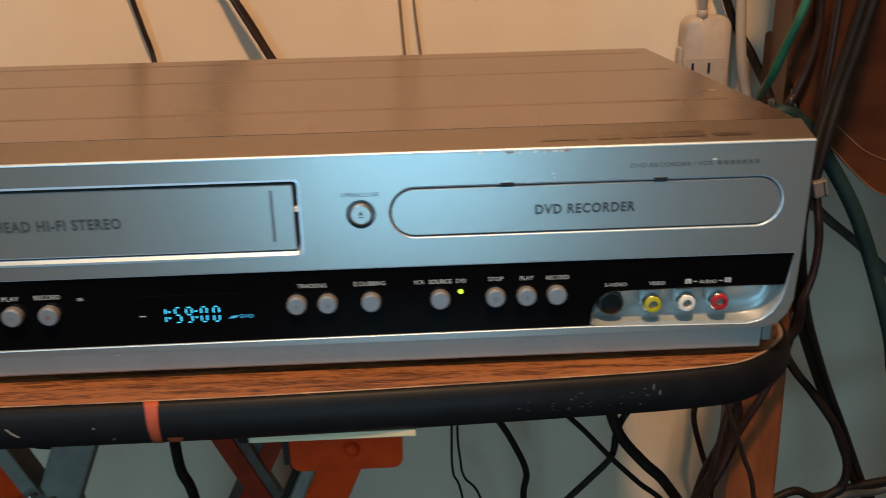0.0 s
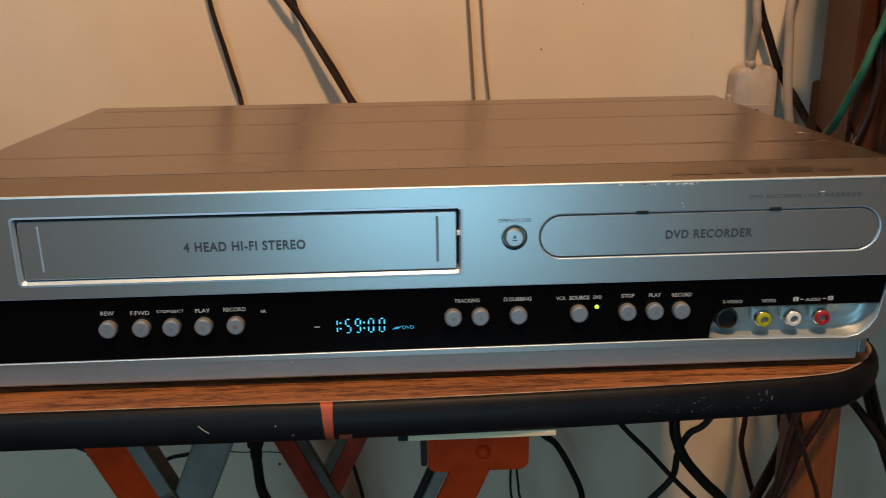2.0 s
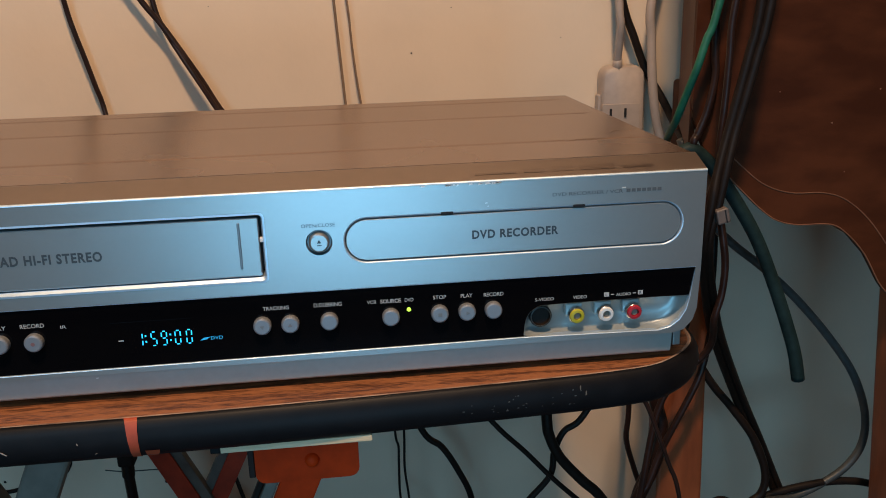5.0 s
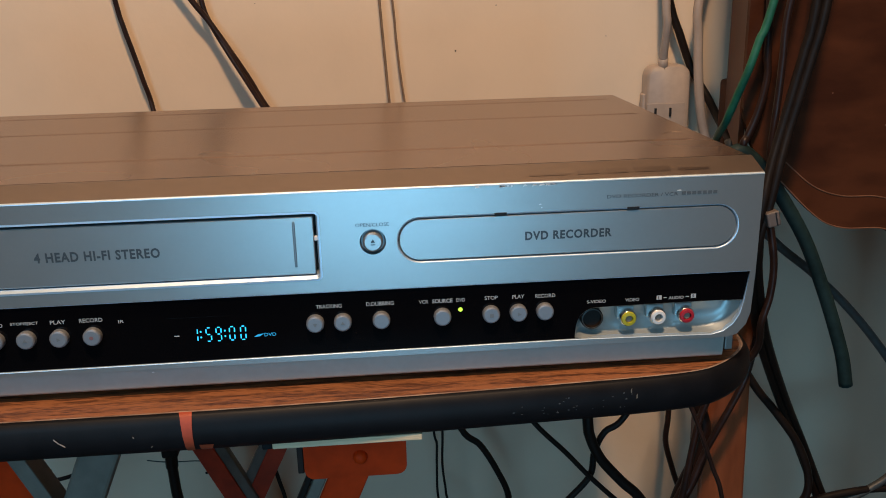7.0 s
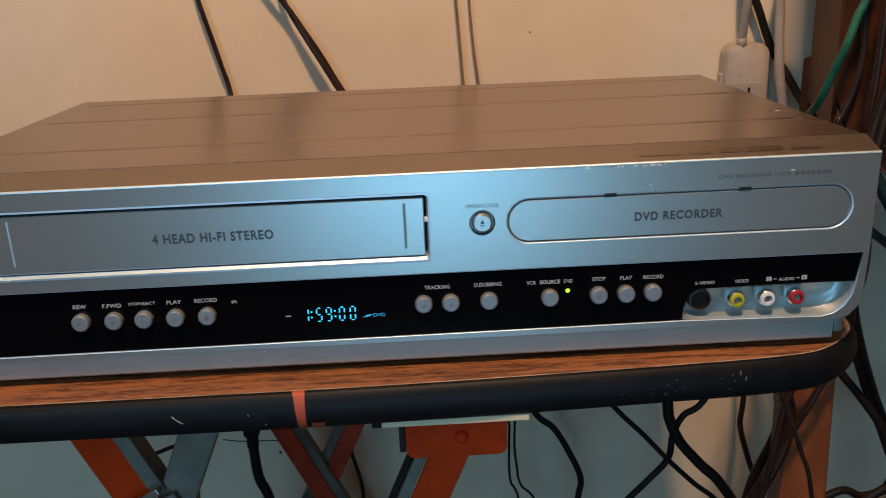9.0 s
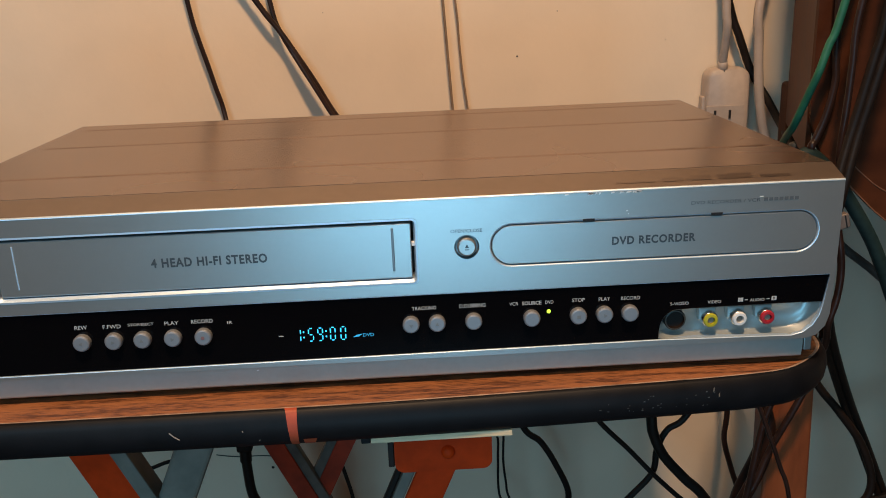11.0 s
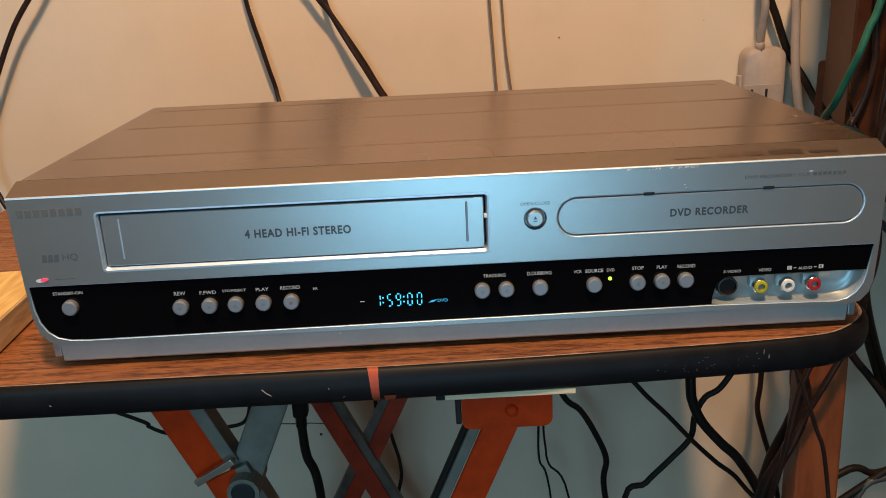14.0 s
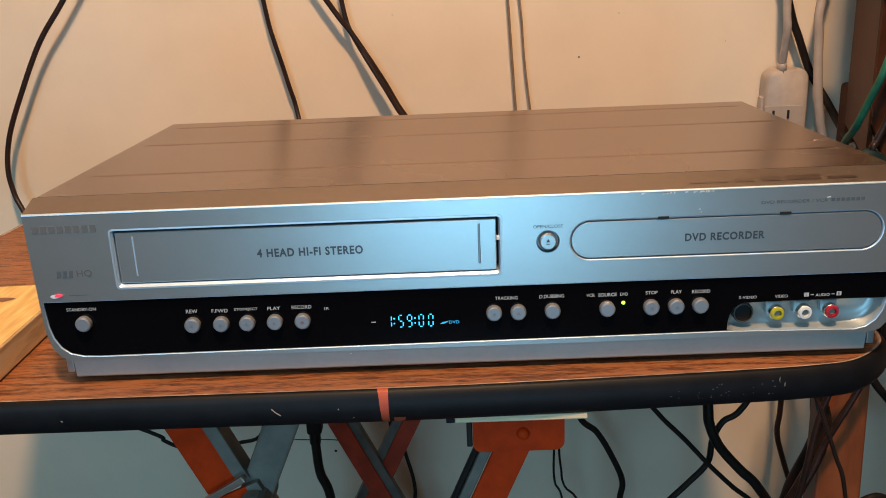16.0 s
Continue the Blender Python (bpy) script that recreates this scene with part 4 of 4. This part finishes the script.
for x, z, r in ((0.392, 0.078, 0.0008), (0.352, 0.101, 0.0005), (0.425, 0.10, 0.0006), (0.405, 0.043, 0.0005), (0.46, 0.02, 0.0007), (0.44, 0.125, 0.0005)):
    part("chip", steps([(disc_loop(x, z, r, 7), 0.1949), (disc_loop(x, z, r * 0.7, 7), 0.1947)]), CHERRY_EDGE, stand, "tiny pale chip")


def post(x0a, x1a, x0b, x1b, y0, y1, za, zb):
    bm = bmesh.new()
    a = [bm.verts.new(v) for v in ((x0a, y0, za), (x1a, y0, za), (x1a, y1, za), (x0a, y1, za))]
    b = [bm.verts.new(v) for v in ((x0b, y0, zb), (x1b, y0, zb), (x1b, y1, zb), (x0b, y1, zb))]
    ring_faces(bm, a, b)
    bm.faces.new(a)
    bm.faces.new(b)
    bmesh.ops.bevel(bm, geom=bm.edges[:], offset=0.0025, segments=2, affect="EDGES", profile=0.5)
    return bm


part("leg", post(0.285, 0.318, 0.290, 0.335, 0.214, 0.240, 0.045, FZ), CHERRY_POST, stand, "reddish square wooden leg")
part("leg", post(0.4625, 0.51, 0.506, 0.546, 0.196, 0.226, -0.05, FZ), CHERRY_POST, stand, "reddish wooden leg")
part("leg", post(0.76, 0.80, 0.76, 0.80, 0.30, 0.335, 0.52, FZ), CHERRY_POST, stand, "reddish wooden leg")


# ---- cables ----
def cable(name, r, mat, label, points):
    p = [Vector(q) for q in points]
    if p[0].z > 0.2:
        p = [Vector((p[0].x, 0.437 - r, 0.60)) if p[0].y > 0.3 else Vector((p[0].x, 0.190 - r, 0.48)), *p]
    if p[-1].z < -0.24:
        e = p[-1]
        p += [e + Vector((0.02, 0, (FZ - e.z) * 0.6)), Vector((e.x + 0.05, e.y - 0.01, FZ + 0.02)), Vector((e.x + 0.12, e.y - 0.03, FZ + r)), Vector((e.x + 0.2, e.y - 0.05, FZ + r))]
    at = min(p, key=lambda q: q.z)
    return solid(name, tube(smooth_path(p), r), mat, label, "cable", group="loose cables", at=at, smooth=True)


cable("power_cord", 0.0022, DARKCORD, "dark brown power cord hanging along the wall", [(-0.2, 0.425, 0.34), (-0.182, 0.42, 0.26), (-0.1725, 0.43, 0.1714), (-0.168, 0.43, 0.1476), (-0.1626, 0.43, 0.1258), (-0.1572, 0.43, 0.1026), (-0.1518, 0.43, 0.0785), (-0.143, 0.41, 0.03), (-0.14, 0.39, -0.1), (-0.137, 0.306, -0.165)])
cable("power_cord", 0.0026, DARKCORD, "dark brown power cord hanging along the wall", [(-0.15, 0.426, 0.2565), (-0.1342, 0.425, 0.214), (-0.1069, 0.424, 0.1698), (-0.0944, 0.424, 0.1525), (-0.0763, 0.421, 0.1238), (-0.0635, 0.42, 0.102), (-0.0505, 0.418, 0.078), (-0.015, 0.41, 0.02), (0.02, 0.37, -0.12)])
cable("power_cord", 0.0023, DARKCORD, "dark brown power cord hanging along the wall", [(-0.1098, 0.432, 0.2564), (-0.1054, 0.431, 0.2137), (-0.0993, 0.429, 0.1695), (-0.0938, 0.426, 0.1514), (-0.079, 0.42, 0.1245), (-0.0659, 0.416, 0.102), (-0.0529, 0.414, 0.0786), (-0.02, 0.405, 0.02), (0.01, 0.375, -0.12)])
cable("speaker_wire", 0.0012, TANWIRE, "thin tan speaker wire hanging down the wall", [(0.045, 0.43, 0.33), (0.05, 0.43, 0.25), (0.0547, 0.43, 0.1655), (0.0563, 0.43, 0.1364), (0.058, 0.43, 0.1066), (0.0598, 0.43, 0.0761), (0.065, 0.43, 0), (0.07, 0.43, -0.08)])
cable("speaker_wire", 0.001, TANWIRE, "thin tan speaker wire hanging down the wall", [(0.05, 0.434, 0.33), (0.057, 0.434, 0.25), (0.0662, 0.432, 0.1652), (0.068, 0.432, 0.1359), (0.0703, 0.432, 0.106), (0.0738, 0.432, 0.0753), (0.083, 0.432, 0), (0.088, 0.432, -0.08)])
cable("power_cord", 0.0025, DARKCORD, "dark brown power cord curving down beside the wall", [(-0.3, 0.43, 0.3), (-0.3277, 0.422, 0.2347), (-0.3571, 0.421, 0.1915), (-0.3859, 0.421, 0.1544), (-0.4117, 0.421, 0.1082), (-0.4308, 0.421, 0.0681), (-0.4378, 0.419, 0.0354), (-0.4344, 0.416, 0.0104), (-0.4262, 0.411, -0.0058), (-0.415, 0.405, -0.03), (-0.4, 0.4, -0.1)])
cable("extension_cord", 0.0037, BEIGE, "beige cord rising from the outlet tap", [(0.303, 0.41, 0.33), (0.304, 0.41, 0.24), (0.3073, 0.41, 0.1592), (0.3093, 0.41, 0.1398), (0.3104, 0.4160, 0.1222), (0.3112, 0.4222, 0.1062)])
cable("extension_cord", 0.0042, BEIGE, "thick beige cord hanging beside the outlet tap", [(0.365, 0.41, 0.33), (0.352, 0.41, 0.24), (0.3337, 0.4, 0.1587), (0.3346, 0.4, 0.1298), (0.3364, 0.4, 0.1003), (0.3401, 0.4, 0.0675), (0.3467, 0.4, 0.0389), (0.36, 0.39, 0), (0.36, 0.37, -0.1), (0.35, 0.34, -0.25), (0.34, 0.33, -0.4)])
cable("power_cord", 0.0036, RUBBER, "black cord slung behind the outlet tap", [(0.29, 0.42, 0.3), (0.298, 0.42, 0.22), (0.3168, 0.425, 0.1538), (0.3265, 0.425, 0.1288), (0.3371, 0.425, 0.1022), (0.3449, 0.42, 0.0855), (0.3504, 0.41, 0.0725), (0.3509, 0.38, 0.0552), (0.3453, 0.33, 0.0386), (0.36, 0.31, 0), (0.36, 0.3, -0.08), (0.35, 0.3, -0.2), (0.34, 0.3, -0.32)])
cable("antenna_cable", 0.0026, GREENRUB, "green rubber cable hanging beside the wooden stand", [(0.320, 0.172, 0.32), (0.3115, 0.172, 0.24), (0.2938, 0.172, 0.156), (0.2880, 0.172, 0.139), (0.2829, 0.172, 0.1218), (0.2796, 0.18, 0.1032), (0.2776, 0.19, 0.0854), (0.2836, 0.22, 0.0661), (0.29, 0.245, 0.03), (0.308, 0.265, -0.08)])
cable("antenna_cable", 0.0026, DARKCORD, "dark brown cord hanging in front of the stand", [(0.31, 0.187, 0.3), (0.3, 0.187, 0.2), (0.3011, 0.188, 0.1342), (0.3024, 0.188, 0.1142), (0.2984, 0.188, 0.0922), (0.2923, 0.188, 0.0755), (0.2895, 0.188, 0.068), (0.295, 0.207, 0.03), (0.305, 0.26, -0.05), (0.305, 0.27, -0.15), (0.31, 0.27, -0.3)])
cable("antenna_cable", 0.0023, DARKCORD, "dark brown cord hanging in front of the stand", [(0.32, 0.165, 0.3), (0.31, 0.16, 0.22), (0.2993, 0.16, 0.1561), (0.2984, 0.16, 0.129), (0.2974, 0.16, 0.1011), (0.2956, 0.16, 0.0724), (0.2954, 0.16, 0.0577), (0.285, 0.165, 0.0), (0.3, 0.205, -0.06), (0.322, 0.26, -0.15), (0.325, 0.27, -0.3)])
cable("power_cord", 0.0031, RUBBER, "black cord running down in front of the stand", [(0.345, 0.16, 0.32), (0.33, 0.155, 0.24), (0.317, 0.15, 0.1557), (0.3124, 0.15, 0.1325), (0.307, 0.15, 0.1088), (0.3014, 0.15, 0.0845), (0.2945, 0.145, 0.0607), (0.2908, 0.145, 0.039), (0.2882, 0.15, 0.0076), (0.3092, 0.18, -0.0482), (0.3332, 0.21, -0.0932), (0.3722, 0.25, -0.1595), (0.4018, 0.27, -0.2120), (0.4286, 0.28, -0.2665), (0.4415, 0.28, -0.2908), (0.45, 0.28, -0.36), (0.48, 0.28, -0.45)])
cable("power_cord", 0.0031, RUBBER, "black cord running down in front of the stand", [(0.335, 0.16, 0.32), (0.32, 0.155, 0.24), (0.3122, 0.152, 0.1558), (0.3079, 0.152, 0.1326), (0.3028, 0.152, 0.1088), (0.2975, 0.152, 0.0844), (0.2902, 0.147, 0.0605), (0.2849, 0.142, 0.04), (0.2851, 0.15, 0.0078), (0.3038, 0.18, -0.0481), (0.3275, 0.21, -0.0932), (0.3663, 0.25, -0.1592), (0.3961, 0.27, -0.2129), (0.4226, 0.28, -0.2672), (0.4356, 0.28, -0.2906), (0.44, 0.28, -0.36), (0.47, 0.28, -0.45)])
cable("hose_end", 0.0049, TEALRUB, "thick dark green rubber hose with a cut end", [(0.262, 0.20, 0.045), (0.274, 0.192, 0.0520), (0.286, 0.188, 0.0660), (0.302, 0.188, 0.0555), (0.320, 0.188, 0.0320), (0.3395, 0.188, 0.0010), (0.3555, 0.188, -0.0340), (0.3665, 0.186, -0.0634), (0.3750, 0.185, -0.0886), (0.3800, 0.185, -0.1106)])
cable("coil_cable", 0.0034, GREYRUB, "grey cable looping behind the stand", [(0.31, 0.26, 0.06), (0.3328, 0.26, 0.002), (0.3554, 0.26, -0.0240), (0.3850, 0.26, -0.0480), (0.4175, 0.26, -0.0785), (0.4478, 0.26, -0.1129), (0.4735, 0.26, -0.1486), (0.4885, 0.26, -0.1857), (0.4895, 0.26, -0.216), (0.4775, 0.26, -0.2374), (0.4563, 0.26, -0.2524), (0.4305, 0.26, -0.2631), (0.3914, 0.25, -0.262), (0.36, 0.25, -0.3)])
cable("power_cord", 0.0026, DARKCORD, "dark cord draped behind the stand legs", [(0.304, 0.18, 0.04), (0.3068, 0.17, 0.0082), (0.3098, 0.17, -0.0122), (0.3088, 0.17, -0.0327), (0.3045, 0.17, -0.0511), (0.3060, 0.18, -0.079), (0.278, 0.19, -0.12), (0.264, 0.19, -0.2), (0.25, 0.2, -0.33)])
cable("power_cord", 0.0034, RUBBER, "black cord draped behind the stand legs", [(0.3, 0.25, -0.07), (0.3398, 0.25, -0.1363), (0.3612, 0.25, -0.1639), (0.3834, 0.25, -0.1951), (0.3961, 0.25, -0.2263), (0.3954, 0.25, -0.2484), (0.381, 0.25, -0.2608), (0.33, 0.25, -0.3), (0.3, 0.25, -0.33)])
cable("power_cord", 0.0034, RUBBER, "black cord draped behind the stand legs", [(0.3, 0.25, -0.29), (0.3571, 0.26, -0.2607), (0.3809, 0.26, -0.2662), (0.4116, 0.26, -0.2581), (0.4427, 0.26, -0.2529), (0.4744, 0.26, -0.2518), (0.5076, 0.26, -0.2599), (0.56, 0.26, -0.29), (0.62, 0.26, -0.33)])
cable("power_cord", 0.0052, DARKCORD, "thick dark cord bundle beside the stand leg", [(0.262, 0.20, -0.03), (0.270, 0.203, -0.08), (0.2785, 0.205, -0.128), (0.2840, 0.205, -0.150), (0.2840, 0.205, -0.167), (0.279, 0.205, -0.187), (0.268, 0.205, -0.213), (0.255, 0.205, -0.245), (0.245, 0.21, -0.33)])
cable("power_cord", 0.0026, DARKCORD, "dark cord crossing below the table corner", [(0.3180, 0.2, -0.0600), (0.313, 0.195, -0.080), (0.306, 0.19, -0.102), (0.297, 0.19, -0.124), (0.288, 0.192, -0.146), (0.281, 0.196, -0.168), (0.2725, 0.196, -0.1935), (0.2645, 0.198, -0.215), (0.235, 0.215, -0.33), (0.23, 0.22, -0.4)])
cable("thin_wire", 0.0012, RUBBER, "thin black wire hanging below the table", [(0.083, 0.385, -0.1), (0.085, 0.38, -0.18), (0.0883, 0.38, -0.2361), (0.0907, 0.38, -0.2485), (0.0902, 0.38, -0.2702), (0.0908, 0.38, -0.3096), (0.1, 0.37, -0.34)])
cable("thin_wire", 0.0012, RUBBER, "thin black wire hanging below the table", [(0.095, 0.385, -0.1), (0.096, 0.385, -0.18), (0.0969, 0.385, -0.2376), (0.096, 0.385, -0.2736), (0.0982, 0.385, -0.2992), (0.1017, 0.385, -0.3189), (0.12, 0.37, -0.35)])
cable("power_cord", 0.0032, RUBBER, "black cord hanging below the table", [(0.06, 0.38, -0.05), (0.09, 0.375, -0.16), (0.1133, 0.37, -0.2275), (0.132, 0.37, -0.2476), (0.1472, 0.37, -0.2747), (0.1593, 0.37, -0.3059), (0.157, 0.37, -0.335), (0.166, 0.37, -0.4)])
cable("power_cord", 0.0022, RUBBER, "black cord hanging below the table", [(0.1, 0.27, -0.03), (0.13, 0.265, -0.12), (0.1634, 0.26, -0.1665), (0.1897, 0.26, -0.1954), (0.2117, 0.26, -0.2211), (0.2342, 0.26, -0.2446), (0.26, 0.26, -0.27), (0.29, 0.26, -0.33)])
cable("power_cord", 0.0044, RUBBER, "thick black cord hanging below the table", [(0.2, 0.27, -0.03), (0.203, 0.255, -0.1), (0.2054, 0.25, -0.161), (0.2081, 0.25, -0.178), (0.2171, 0.25, -0.1979), (0.2354, 0.25, -0.2204), (0.2529, 0.25, -0.2395), (0.28, 0.26, -0.29), (0.29, 0.26, -0.36)])
cable("power_cord", 0.0028, RUBBER, "black cord hanging below the table", [(0.29, 0.28, -0.03), (0.27, 0.275, -0.12), (0.2417, 0.27, -0.172), (0.2253, 0.27, -0.1851), (0.2171, 0.27, -0.2032), (0.2138, 0.27, -0.2257), (0.1952, 0.27, -0.248), (0.175, 0.27, -0.27), (0.155, 0.27, -0.3)])
cable("power_cord", 0.0028, DARKCORD, "dark cord hanging below the table", [(0.31, 0.38, -0.05), (0.318, 0.38, -0.15), (0.3198, 0.38, -0.2306), (0.3185, 0.38, -0.2617), (0.3272, 0.38, -0.2942), (0.3392, 0.38, -0.331), (0.35, 0.38, -0.38), (0.36, 0.38, -0.42)])
cable("power_cord", 0.005, DARKCORD, "thick dark cord bundle below the table", [(0.31, 0.32, -0.03), (0.325, 0.32, -0.1), (0.3273, 0.32, -0.1941), (0.3316, 0.32, -0.2201), (0.3253, 0.32, -0.2459), (0.316, 0.32, -0.269), (0.309, 0.32, -0.2895), (0.3, 0.32, -0.34), (0.295, 0.32, -0.42)])
cable("power_cord", 0.0016, DARKCORD, "dark cord hanging below the table", [(0.23, 0.15, -0.03), (0.24, 0.15, -0.08), (0.2516, 0.15, -0.1037), (0.2611, 0.15, -0.1281), (0.2694, 0.15, -0.1508), (0.2776, 0.15, -0.175), (0.29, 0.15, -0.25), (0.3, 0.15, -0.33)])
cable("power_cord", 0.0044, RUBBER, "thick black cord with a plug below the table", [(-0.1398, 0.3, -0.2), (-0.1395, 0.3, -0.2167), (-0.1378, 0.3, -0.2416), (-0.13, 0.3, -0.27), (-0.125, 0.3, -0.36)])
cable("power_cord", 0.0018, RUBBER, "thin black cord behind the table legs", [(-0.42, 0.31, -0.14), (-0.2931, 0.3, -0.1913), (-0.2798, 0.3, -0.2012), (-0.2651, 0.3, -0.2089), (-0.2461, 0.32, -0.2262), (-0.2181, 0.32, -0.2182), (-0.1924, 0.32, -0.2053), (-0.19, 0.33, -0.14)])
cable("power_cord", 0.0019, RUBBER, "thin black cord behind the table legs", [(-0.07, 0.36, -0.12), (-0.0752, 0.36, -0.2216), (-0.0677, 0.36, -0.2377), (-0.0606, 0.36, -0.2636), (-0.054, 0.36, -0.3032), (-0.06, 0.36, -0.36)])

plug = thing("cord_plug", -0.137, 0.30, -0.165, "black plug hanging below the table", "plug")
part("plug_body", box(-0.1458, -0.1322, 0.293, 0.307, -0.1975, -0.150, 0.002), RUBBER, plug)
part("plug_neck", tube([Vector((-0.1395, 0.30, -0.1970)), Vector((-0.1398, 0.30, -0.209))], 0.0052, 12), RUBBER, plug)
tie = thing("cable_clip", 0.2915, 0.142, 0.031, "small grey plastic clip on the cables", "clip")
bm = box(-0.0042, 0.0042, -0.0040, 0.0040, -0.0050, 0.0050, 0.0012, 3)
bmesh.ops.transform(bm, matrix=Matrix.Translation((0.2918, 0.1425, 0.0312)) @ Matrix.Rotation(radians(-14), 4, "Y"), verts=bm.verts)
part("clip_body", bm, CLIP, tie)
bm = box(0.0012, 0.0018, -0.0046, -0.0038, -0.0042, 0.0042)
bmesh.ops.transform(bm, matrix=Matrix.Translation((0.2918, 0.1425, 0.0312)) @ Matrix.Rotation(radians(-14), 4, "Y"), verts=bm.verts)
part("clip_slot", bm, GAP, tie)
